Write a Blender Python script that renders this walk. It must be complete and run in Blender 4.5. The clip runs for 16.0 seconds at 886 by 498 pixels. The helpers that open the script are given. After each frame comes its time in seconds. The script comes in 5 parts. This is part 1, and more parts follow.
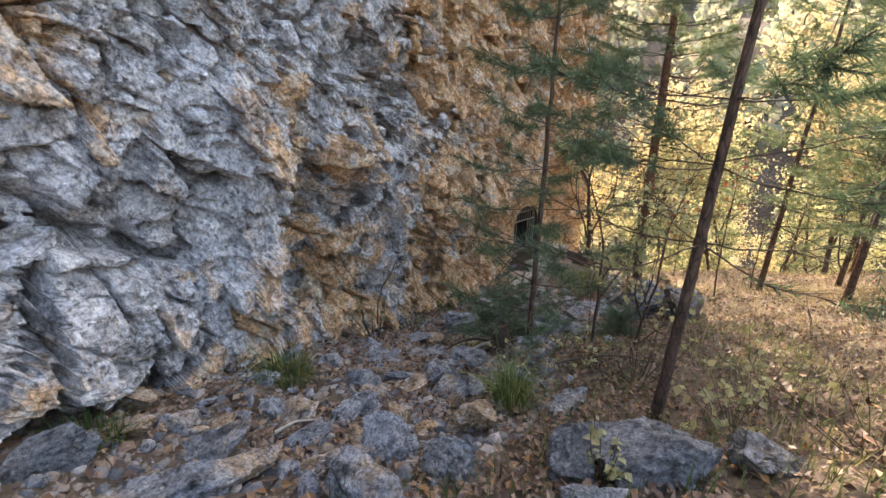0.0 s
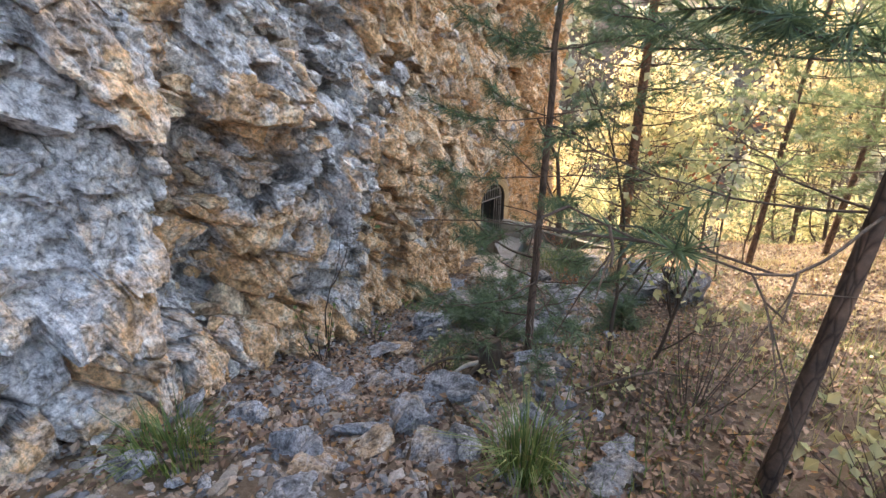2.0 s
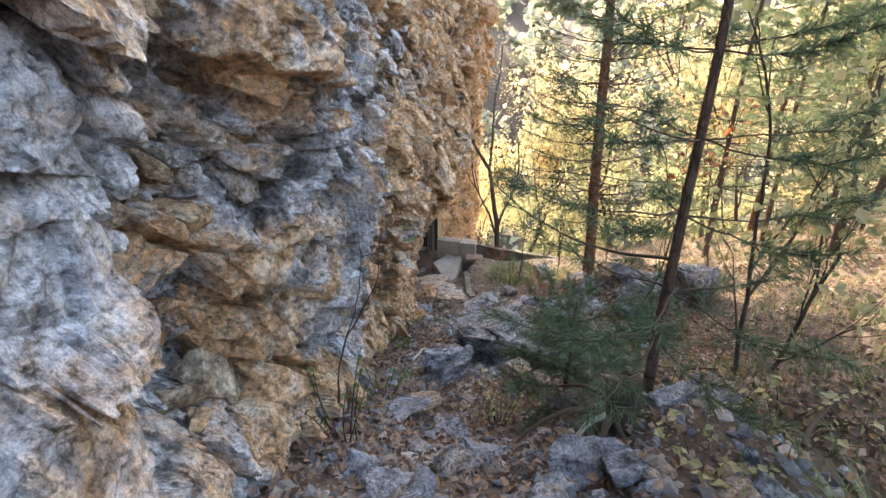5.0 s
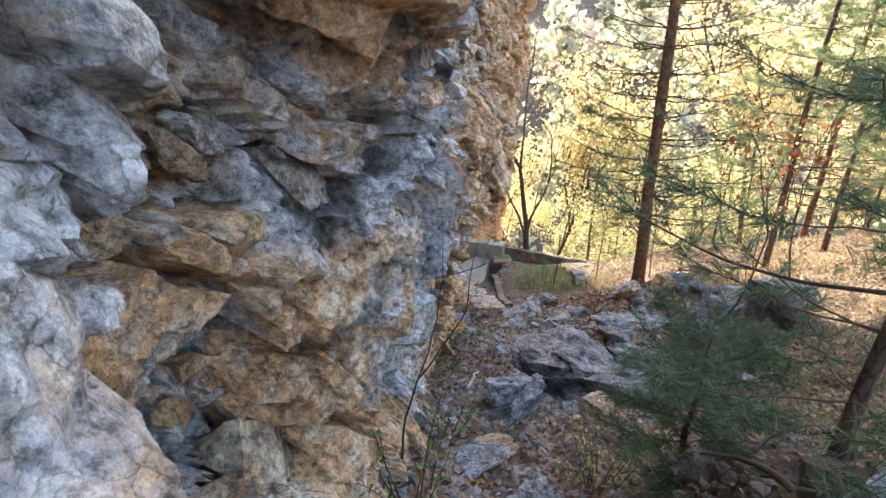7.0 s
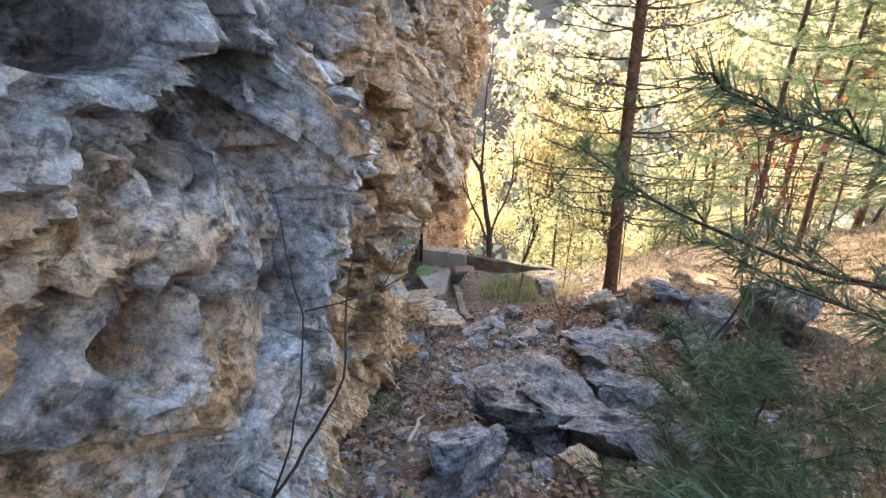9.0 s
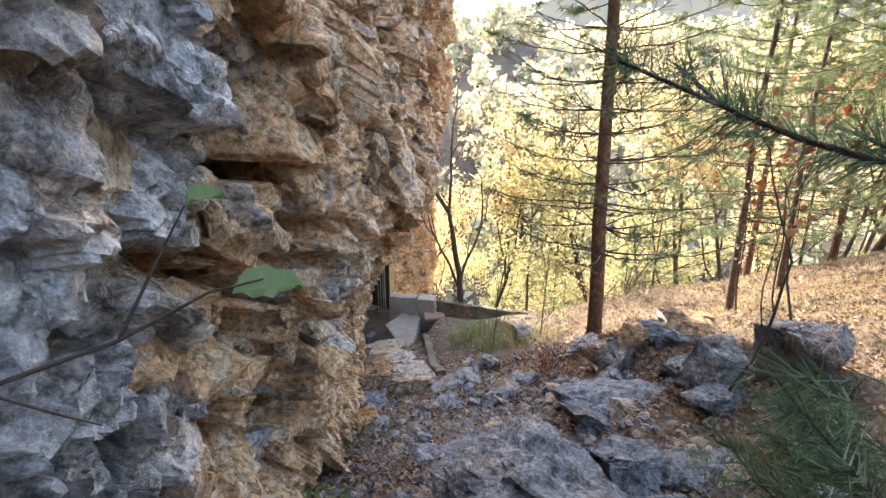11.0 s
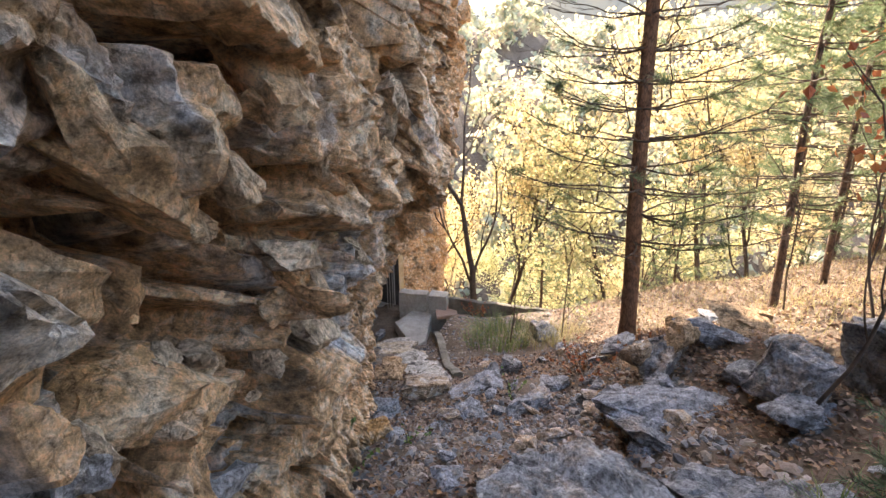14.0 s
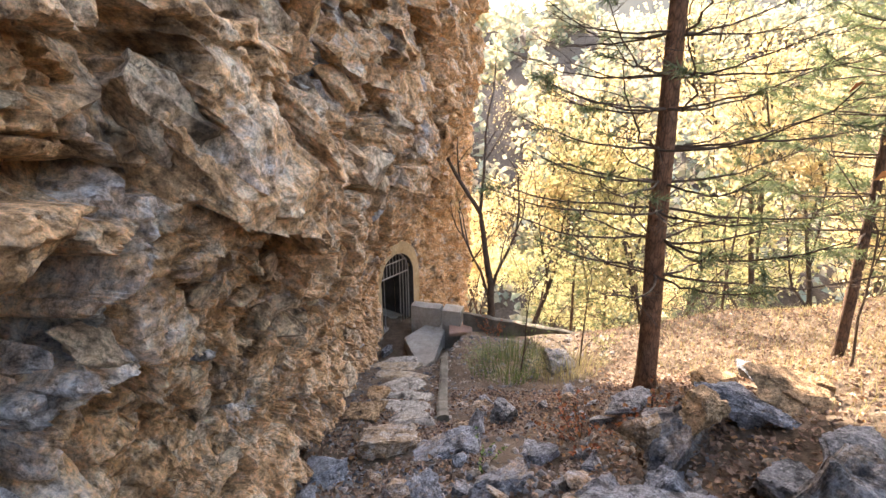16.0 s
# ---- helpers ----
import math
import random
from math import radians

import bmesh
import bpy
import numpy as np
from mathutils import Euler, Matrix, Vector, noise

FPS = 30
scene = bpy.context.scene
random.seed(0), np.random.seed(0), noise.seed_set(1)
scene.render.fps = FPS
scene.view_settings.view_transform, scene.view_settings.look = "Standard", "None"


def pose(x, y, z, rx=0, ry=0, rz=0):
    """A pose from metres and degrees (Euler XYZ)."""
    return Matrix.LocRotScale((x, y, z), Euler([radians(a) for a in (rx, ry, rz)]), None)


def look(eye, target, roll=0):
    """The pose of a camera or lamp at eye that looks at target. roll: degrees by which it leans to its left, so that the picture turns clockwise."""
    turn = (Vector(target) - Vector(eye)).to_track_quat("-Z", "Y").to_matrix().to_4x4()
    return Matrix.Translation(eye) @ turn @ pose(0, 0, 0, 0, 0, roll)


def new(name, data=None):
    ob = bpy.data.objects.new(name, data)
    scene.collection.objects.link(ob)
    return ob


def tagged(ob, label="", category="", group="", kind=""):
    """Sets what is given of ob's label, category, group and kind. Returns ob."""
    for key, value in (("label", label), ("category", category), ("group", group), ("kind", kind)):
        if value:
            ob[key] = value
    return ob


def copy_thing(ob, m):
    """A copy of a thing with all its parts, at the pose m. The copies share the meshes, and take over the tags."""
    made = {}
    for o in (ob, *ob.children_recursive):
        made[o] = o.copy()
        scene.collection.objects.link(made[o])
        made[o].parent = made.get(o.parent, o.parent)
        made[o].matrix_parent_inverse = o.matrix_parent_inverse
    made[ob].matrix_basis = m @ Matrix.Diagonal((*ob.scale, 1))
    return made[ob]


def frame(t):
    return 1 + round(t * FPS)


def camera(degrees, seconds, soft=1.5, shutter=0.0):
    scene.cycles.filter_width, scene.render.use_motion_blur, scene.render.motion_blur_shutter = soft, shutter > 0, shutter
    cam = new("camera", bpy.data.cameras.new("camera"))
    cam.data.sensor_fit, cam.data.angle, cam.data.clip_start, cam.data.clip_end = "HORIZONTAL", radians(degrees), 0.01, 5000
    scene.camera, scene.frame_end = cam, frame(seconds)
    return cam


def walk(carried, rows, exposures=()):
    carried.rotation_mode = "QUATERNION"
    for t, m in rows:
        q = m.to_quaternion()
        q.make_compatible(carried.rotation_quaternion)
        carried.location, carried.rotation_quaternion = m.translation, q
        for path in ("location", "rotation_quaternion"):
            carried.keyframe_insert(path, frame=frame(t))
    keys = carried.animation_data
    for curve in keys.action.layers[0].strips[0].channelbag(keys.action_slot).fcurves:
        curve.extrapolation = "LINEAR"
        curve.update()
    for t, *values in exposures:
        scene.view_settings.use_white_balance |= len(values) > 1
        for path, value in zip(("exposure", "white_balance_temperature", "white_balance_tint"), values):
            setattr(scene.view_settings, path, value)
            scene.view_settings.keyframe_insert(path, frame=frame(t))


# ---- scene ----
cam = camera(86.6, 16.0)
METRES, EYE, TILT, LEAN, TURN = 9.0, 1.5, -24.0, 0.0, 0.0
ROWS = [
    (0.0, 0.0, 0.0, 0.0, -0.0, 0.0, 0.0),
    (0.5, 0.0093, 0.0286, -0.001, -0.47, -0.86, 0.53),
    (1.0, 0.0147, 0.0843, -0.0005, -2.53, -1.82, 1.44),
    (1.5, 0.0198, 0.1282, 0.0007, -4.24, -1.64, 2.17),
    (2.0, -0.0023, 0.1514, 0.0044, -4.63, -2.15, 2.51),
    (2.5, -0.0144, 0.172, 0.0013, -6.26, -1.32, 3.31),
    (3.0, -0.0283, 0.1801, -0.0004, -9.62, -0.15, 4.84),
    (5.5, -0.1098, 0.3293, 0.01, -16.35, -0.32, 7.67),
    (6.0, -0.1037, 0.3516, 0.0173, -15.39, -0.93, 7.17),
    (6.5, -0.1219, 0.372, 0.0214, -14.8, -1.29, 6.99),
    (7.0, -0.1281, 0.3888, 0.0218, -14.55, -0.28, 6.76),
    (7.5, -0.1169, 0.4103, 0.0171, -15.3, -0.34, 7.18),
    (8.0, -0.1005, 0.4394, 0.0156, -16.67, -0.29, 7.64),
    (8.5, -0.0831, 0.4662, 0.018, -17.64, -0.32, 7.72),
    (11.0, -0.0318, 0.5813, 0.0077, -22.24, 5.68, 9.47),
    (11.5, -0.0159, 0.5856, 0.0193, -22.53, 5.67, 9.73),
    (12.0, -0.0138, 0.5996, 0.0092, -23.68, 4.84, 10.15),
    (12.5, -0.0143, 0.6243, -0.0146, -24.38, 3.53, 10.33),
    (13.0, -0.0223, 0.6497, -0.0505, -24.64, 2.88, 10.53),
    (13.5, -0.0157, 0.657, -0.0366, -22.97, 3.8, 9.96),
    (14.0, -0.0181, 0.6564, 0.0067, -21.32, 5.52, 9.42),
    (14.5, 0.0021, 0.6626, 0.0199, -20.0, 6.62, 8.99),
    (15.0, 0.0281, 0.6946, 0.025, -18.89, 6.13, 8.56),
    (15.5, 0.0618, 0.7182, 0.0263, -17.59, 6.28, 8.07),
    (16.0, 0.107, 0.7259, 0.0386, -15.97, 6.21, 7.35),
]
EXPOSURES = [(0.0, 2.85, 8000, 13), (2.0, 3.35, 8000, 13), (5.5, 3.4, 7500, 12), (8.5, 3.5, 7250, 11), (12.0, 3.45, 7300, 13), (16.0, 3.45, 8100, 18)]
walk(cam, [(t, pose(0, 0, EYE, TILT, LEAN, TURN) @ pose(METRES * x, METRES * y, METRES * z, 90 + pitch, roll, yaw)) for t, x, y, z, yaw, pitch, roll in ROWS], EXPOSURES)

# ---- world, sun, sky ----
ALONG, OUT = (0.447, 0.894), (0.894, -0.447)      # along the cliff's foot, and away from it
SUN_ELEV, SUN_OFF = 37.0, 18.0                    # degrees; OFF: how far the sun stands behind the cliff
sa = radians(SUN_OFF)
sun_h = (math.cos(sa) * ALONG[0] - math.sin(sa) * OUT[0], math.cos(sa) * ALONG[1] - math.sin(sa) * OUT[1])
world = bpy.data.worlds.new("world")
scene.world = world
world.use_nodes = True
wn, wl = world.node_tree.nodes, world.node_tree.links
sky = wn.new("ShaderNodeTexSky")
sky.sky_type = "NISHITA"
sky.sun_disc = False
sky.sun_elevation = radians(SUN_ELEV)
sky.sun_rotation = math.atan2(sun_h[0], sun_h[1])
sky.air_density, sky.dust_density = 1.0, 2.0
wl.new(sky.outputs[0], wn["Background"].inputs[0])
wn["Background"].inputs[1].default_value = 0.15
sun = new("sun", bpy.data.lights.new("sun", "SUN"))
sun.data.energy, sun.data.angle, sun.data.color = 2.5, radians(0.6), (1.0, 0.93, 0.82)
sun.matrix_world = look((sun_h[0] * 60, sun_h[1] * 60, 60 * math.tan(radians(SUN_ELEV))), (0, 0, 0))


# ---- materials ----
def mat(name, rough=0.85):
    m = bpy.data.materials.new(name)
    m.use_nodes = True
    n = m.node_tree.nodes
    b = n["Principled BSDF"]
    b.inputs["Roughness"].default_value = rough
    b.inputs["Specular IOR Level"].default_value = 0.3
    return m, n, m.node_tree.links, b


def ramp(n, stops):
    r = n.new("ShaderNodeValToRGB")
    e = r.color_ramp.elements
    while len(e) < len(stops):
        e.new(0.5)
    for el, (pos, col) in zip(e, stops):
        el.position, el.color = pos, (*col, 1)
    return r


def noise_tex(n, l, vec, scale, detail=6.0, rough=0.6, dist=0.0):
    t = n.new("ShaderNodeTexNoise")
    t.inputs["Scale"].default_value, t.inputs["Detail"].default_value = scale, detail
    t.inputs["Roughness"].default_value, t.inputs["Distortion"].default_value = rough, dist
    l.new(vec, t.inputs["Vector"])
    return t


def mixc(n, l, fac, a, b, mode="MIX"):
    x = n.new("ShaderNodeMix")
    x.data_type, x.blend_type = "RGBA", mode
    if isinstance(fac, (int, float)):
        x.inputs[0].default_value = fac
    else:
        l.new(fac, x.inputs[0])
    for sock, v in ((x.inputs[6], a), (x.inputs[7], b)):
        if isinstance(v, tuple):
            sock.default_value = (*v, 1)
        else:
            l.new(v, sock)
    return x.outputs[2]


def coords(n, kind="Object"):
    return n.new("ShaderNodeTexCoord").outputs[kind]


def mathn(n, l, op, a, b=0.5):
    x = n.new("ShaderNodeMath")
    x.operation = op
    for sock, v in zip(x.inputs, (a, b)):
        if isinstance(v, (int, float)):
            sock.default_value = v
        else:
            l.new(v, sock)
    return x.outputs[0]


def bump(n, l, b, height, strength=0.5, distance=0.02):
    x = n.new("ShaderNodeBump")
    x.inputs["Strength"].default_value, x.inputs["Distance"].default_value = strength, distance
    l.new(height, x.inputs["Height"])
    l.new(x.outputs[0], b.inputs["Normal"])


def rock_material(name, grey, warm, pale, with_tint, warm_amount=0.3, scale=1.0):
    m, n, l, b = mat(name, 0.88)
    v = n.new("ShaderNodeNewGeometry").outputs["Position"]
    big = noise_tex(n, l, v, 1.3 * scale, 5, 0.6, 0.3)
    mid = noise_tex(n, l, v, 6.0 * scale, 9, 0.7, 0.1)
    fine = noise_tex(n, l, v, 30.0 * scale, 8, 0.72)
    spots = noise_tex(n, l, v, 14.0 * scale, 5, 0.6, 0.1)
    grain = noise_tex(n, l, v, 170.0 * scale, 5, 0.7)
    dark = tuple(c * 0.32 for c in grey)
    light = tuple(min(c * 1.6, 0.75) for c in grey)
    r1 = ramp(n, [(0.34, dark), (0.47, grey), (0.64, light)])
    l.new(mid.outputs[0], r1.inputs[0])
    wd = tuple(c * 0.5 for c in warm)
    r2 = ramp(n, [(0.34, wd), (0.48, warm), (0.66, pale)])
    l.new(mid.outputs[0], r2.inputs[0])
    if with_tint == "island":
        isl = n.new("ShaderNodeNewGeometry")
        f = mathn(n, l, "ADD", mathn(n, l, "MULTIPLY", mathn(n, l, "SUBTRACT", big.outputs[0], 0.5), 1.4), mathn(n, l, "MULTIPLY", isl.outputs["Random Per Island"], warm_amount * 1.6))
    elif with_tint:
        at = n.new("ShaderNodeAttribute")
        at.attribute_name = "tint"
        f = mathn(n, l, "ADD", at.outputs["Fac"], mathn(n, l, "MULTIPLY", mathn(n, l, "SUBTRACT", big.outputs[0], 0.5), 1.6))
    else:
        oi = n.new("ShaderNodeObjectInfo")
        f = mathn(n, l, "ADD", mathn(n, l, "MULTIPLY", mathn(n, l, "SUBTRACT", big.outputs[0], 0.5), 1.6),
                  mathn(n, l, "MULTIPLY", mathn(n, l, "POWER", oi.outputs["Random"], 2.5), warm_amount * 3))
    f = mathn(n, l, "ADD", f, mathn(n, l, "MULTIPLY", mathn(n, l, "SUBTRACT", spots.outputs[0], 0.5), 0.8))
    fr = ramp(n, [(0.25, (0, 0, 0)), (0.62, (1, 1, 1))])
    l.new(f, fr.inputs[0])
    c = mixc(n, l, fr.outputs[0], r1.outputs[0], r2.outputs[0])
    # pale calcite and lichen flecks, dark pits
    pf = ramp(n, [(0.6, (0, 0, 0)), (0.68, (1, 1, 1))])
    l.new(spots.outputs[0], pf.inputs[0])
    c = mixc(n, l, mathn(n, l, "MULTIPLY", pf.outputs[0], 0.5), c, pale)
    ff = ramp(n, [(0.36, (0.28, 0.27, 0.27)), (0.5, (1, 1, 1)), (0.64, (1.5, 1.46, 1.42))])
    l.new(fine.outputs[0], ff.inputs[0])
    c = mixc(n, l, 0.9, c, ff.outputs[0], "MULTIPLY")
    l.new(c, b.inputs["Base Color"])
    stain = noise_tex(n, l, v, 2.6 * scale, 7, 0.65, 0.15)
    sr = ramp(n, [(0.345, (0.2, 0.19, 0.19)), (0.4, (0.62, 0.61, 0.6)), (0.455, (1.1, 1.1, 1.1))])
    l.new(stain.outputs[0], sr.inputs[0])
    c = mixc(n, l, 0.9, c, sr.outputs[0], "MULTIPLY")
    gf = ramp(n, [(0.32, (0.6, 0.6, 0.6)), (0.5, (1, 1, 1)), (0.7, (1.25, 1.25, 1.25))])
    l.new(grain.outputs[0], gf.inputs[0])
    c = mixc(n, l, 0.9, c, gf.outputs[0], "MULTIPLY")
    # fine joints: warped cell edges, open here and closed there
    wv = n.new("ShaderNodeVectorMath")
    wv.operation = "MULTIPLY_ADD"
    l.new(big.outputs["Color"], wv.inputs[0])
    wv.inputs[1].default_value = (0.5 / scale,) * 3
    l.new(v, wv.inputs[2])
    wv2 = n.new("ShaderNodeVectorMath")
    wv2.operation = "MULTIPLY_ADD"
    l.new(mid.outputs["Color"], wv2.inputs[0])
    wv2.inputs[1].default_value = (0.16 / scale,) * 3
    l.new(wv.outputs[0], wv2.inputs[2])
    joints = None
    for cells, width in ((3.2, 0.014), (9.0, 0.03)):
        vo = n.new("ShaderNodeTexVoronoi")
        vo.feature = "DISTANCE_TO_EDGE"
        vo.inputs["Scale"].default_value = cells * scale
        l.new(wv2.outputs[0], vo.inputs["Vector"])
        jr = ramp(n, [(0.0, (0, 0, 0)), (width, (1, 1, 1))])
        l.new(vo.outputs[0], jr.inputs[0])
        joints = jr.outputs[0] if joints is None else mathn(n, l, "MULTIPLY", joints, jr.outputs[0])
    gate_r = ramp(n, [(0.42, (1, 1, 1)), (0.56, (0, 0, 0))])
    l.new(spots.outputs[0], gate_r.inputs[0])
    joints = mathn(n, l, "MAXIMUM", joints, gate_r.outputs[0])
    c = mixc(n, l, mathn(n, l, "MULTIPLY", mathn(n, l, "SUBTRACT", 1.0, joints), 0.45), c, tuple(x * 0.12 for x in warm))
    l.new(c, b.inputs["Base Color"])
    h = mathn(n, l, "ADD", mathn(n, l, "ADD", mathn(n, l, "MULTIPLY", mid.outputs[0], 0.45), mathn(n, l, "MULTIPLY", joints, 0.25)), mathn(n, l, "ADD", mathn(n, l, "MULTIPLY", fine.outputs[0], 0.7), mathn(n, l, "MULTIPLY", grain.outputs[0], 0.22)))
    bump(n, l, b, h, 0.9, 0.035 / scale)
    return m


M_CLIFF = rock_material("limestone_cliff", (0.52, 0.515, 0.52), (0.7, 0.43, 0.23), (0.76, 0.65, 0.5), True)
M_STONE = rock_material("loose_limestone", (0.2, 0.21, 0.23), (0.36, 0.25, 0.16), (0.5, 0.46, 0.41), False, 0.3, 2.0)
M_BOULDER = rock_material("boulder_limestone", (0.155, 0.16, 0.17), (0.28, 0.2, 0.14), (0.44, 0.44, 0.42), False, 0.12, 1.5)


def plain(name, cols, scale, rough=0.85, bumps=0.4, dist=0.01, detail=8.0, kind="Object"):
    m, n, l, b = mat(name, rough)
    v = coords(n, kind)
    a = noise_tex(n, l, v, scale, detail, 0.65, 0.3)
    f = noise_tex(n, l, v, scale * 9, 6, 0.7)
    stops = [(0.28 + 0.44 * i / (len(cols) - 1), c) for i, c in enumerate(cols)]
    r = ramp(n, stops)
    l.new(a.outputs[0], r.inputs[0])
    ff = ramp(n, [(0.3, (0.65, 0.65, 0.65)), (0.7, (1.25, 1.25, 1.25))])
    l.new(f.outputs[0], ff.inputs[0])
    l.new(mixc(n, l, 0.8, r.outputs[0], ff.outputs[0], "MULTIPLY"), b.inputs["Base Color"])
    bump(n, l, b, f.outputs[0], bumps, dist)
    return m


M_SOIL = plain("soil", [(0.045, 0.033, 0.024), (0.11, 0.08, 0.056), (0.19, 0.145, 0.11)], 3.0, 0.95, 0.8, 0.03)
M_CONCRETE = plain("weathered_concrete", [(0.24, 0.22, 0.19), (0.36, 0.34, 0.3), (0.46, 0.43, 0.39)], 2.5, 0.9, 0.4, 0.006)
M_SLAB = plain("pinkish_slab", [(0.42, 0.27, 0.2), (0.52, 0.35, 0.27)], 6.0, 0.85, 0.3, 0.004)
M_PLASTER = plain("yellowed_render", [(0.38, 0.25, 0.12), (0.5, 0.37, 0.22), (0.58, 0.48, 0.34)], 1.6, 0.9, 0.5, 0.02)
M_TUNNEL = plain("tunnel_rock", [(0.05, 0.045, 0.04), (0.12, 0.11, 0.1)], 2.0, 0.95, 0.8, 0.04)
M_OLDWALL = plain("mossy_old_wall", [(0.06, 0.055, 0.045), (0.15, 0.14, 0.115), (0.24, 0.22, 0.19)], 3.0, 0.95, 0.7, 0.02)
M_STEEL = plain("dull_galvanised_bar", [(0.32, 0.3, 0.27), (0.45, 0.43, 0.4)], 20.0, 0.6, 0.2, 0.002)


def bark_material(name, low, mid, high):
    m, n, l, b = mat(name, 0.95)
    v = coords(n)
    mp = n.new("ShaderNodeMapping")
    mp.inputs["Scale"].default_value = (1, 1, 0.22)
    l.new(v, mp.inputs[0])
    vo = n.new("ShaderNodeTexVoronoi")
    vo.feature = "DISTANCE_TO_EDGE"
    vo.inputs["Scale"].default_value = 34
    l.new(mp.outputs[0], vo.inputs["Vector"])
    nz = noise_tex(n, l, v, 9, 8, 0.7)
    r = ramp(n, [(0.3, low), (0.5, mid), (0.72, high)])
    l.new(nz.outputs[0], r.inputs[0])
    cr = ramp(n, [(0.0, (0.35, 0.35, 0.35)), (0.12, (1, 1, 1))])
    l.new(vo.outputs[0], cr.inputs[0])
    l.new(mixc(n, l, 0.8, r.outputs[0], cr.outputs[0], "MULTIPLY"), b.inputs["Base Color"])
    bump(n, l, b, mathn(n, l, "ADD", mathn(n, l, "MINIMUM", vo.outputs[0], 0.15), mathn(n, l, "MULTIPLY", nz.outputs[0], 0.3)), 1.0, 0.02)
    return m


M_BARK = bark_material("pine_bark", (0.05, 0.035, 0.028), (0.12, 0.08, 0.06), (0.21, 0.13, 0.09))
M_BARK_RED = bark_material("tall_pine_bark", (0.08, 0.045, 0.03), (0.19, 0.105, 0.065), (0.32, 0.18, 0.11))
M_TWIG = plain("dead_twig", [(0.05, 0.036, 0.028), (0.11, 0.08, 0.06)], 12, 0.9)
M_DRY = plain("bleached_root", [(0.3, 0.27, 0.23), (0.5, 0.46, 0.4)], 14, 0.9)


def leaf_material(name, cols, through_light=0.5):
    m = bpy.data.materials.new(name)
    m.use_nodes = True
    n, l = m.node_tree.nodes, m.node_tree.links
    n.clear()
    out = n.new("ShaderNodeOutputMaterial")
    g = n.new("ShaderNodeNewGeometry")
    r = ramp(n, [(i / (len(cols) - 1), c) for i, c in enumerate(cols)])
    l.new(g.outputs["Random Per Island"], r.inputs[0])
    d, t, gl = n.new("ShaderNodeBsdfDiffuse"), n.new("ShaderNodeBsdfTranslucent"), n.new("ShaderNodeBsdfGlossy")
    gl.inputs["Roughness"].default_value = 0.45
    gl.inputs["Color"].default_value = (0.5, 0.5, 0.5, 1)
    l.new(r.outputs[0], d.inputs["Color"])
    l.new(r.outputs[0], t.inputs["Color"])
    m1, m2 = n.new("ShaderNodeMixShader"), n.new("ShaderNodeMixShader")
    m1.inputs[0].default_value, m2.inputs[0].default_value = through_light, 0.06
    l.new(d.outputs[0], m1.inputs[1]), l.new(t.outputs[0], m1.inputs[2])
    l.new(m1.outputs[0], m2.inputs[1]), l.new(gl.outputs[0], m2.inputs[2])
    l.new(m2.outputs[0], out.inputs[0])
    return m


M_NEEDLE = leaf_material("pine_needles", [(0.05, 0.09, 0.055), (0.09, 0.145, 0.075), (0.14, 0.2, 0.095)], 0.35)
# Brighter copy of the needles: sunlight put into the greens of the taller pines.
M_NEEDLE_LIT = leaf_material("pine_needles_painted_sunlit", [(0.08, 0.125, 0.065), (0.14, 0.185, 0.09), (0.21, 0.24, 0.12)], 0.45)
M_YELLOW = leaf_material("yellow_leaves", [(0.5, 0.42, 0.2), (0.6, 0.5, 0.26), (0.62, 0.47, 0.25)], 0.55)
M_LIME = leaf_material("yellow_green_leaves", [(0.28, 0.3, 0.14), (0.43, 0.41, 0.2), (0.54, 0.47, 0.24)], 0.55)
M_GREEN = leaf_material("green_leaves", [(0.08, 0.15, 0.04), (0.16, 0.24, 0.07), (0.26, 0.3, 0.09)], 0.45)
M_RED = leaf_material("russet_leaves", [(0.2, 0.06, 0.03), (0.32, 0.1, 0.04), (0.4, 0.2, 0.08)], 0.45)
M_LITTER = leaf_material("dead_leaves", [(0.05, 0.03, 0.02), (0.12, 0.07, 0.048), (0.21, 0.13, 0.09), (0.33, 0.23, 0.17), (0.28, 0.14, 0.05)], 0.15)
M_GRASS = leaf_material("grass_blades", [(0.05, 0.1, 0.03), (0.12, 0.19, 0.05), (0.25, 0.26, 0.09)], 0.4)
M_STRAW = leaf_material("dry_grass", [(0.3, 0.26, 0.12), (0.45, 0.38, 0.18), (0.5, 0.45, 0.25)], 0.4)
# Leaves across the valley, paled and greyed: distance haze mixed into the colour.
M_HAZED_LEAF = leaf_material("hillside_leaves_hazed", [(0.24, 0.28, 0.2), (0.4, 0.4, 0.26), (0.5, 0.45, 0.28), (0.5, 0.4, 0.28)], 0.5)


# ---- numeric noise ----
def hashed(ix, iy, iz, seed):
    h = (ix.astype(np.int64) * 73856093) ^ (iy.astype(np.int64) * 19349663) ^ (iz.astype(np.int64) * 83492791) ^ (seed * 2654435761)
    h = (h ^ (h >> 13)) * 1274126177 & 0xFFFFFFFF
    h = (h ^ (h >> 16)) * 2246822519 & 0xFFFFFFFF
    h = h ^ (h >> 15)
    return (h & 0xFFFFFF) / float(0xFFFFFF)


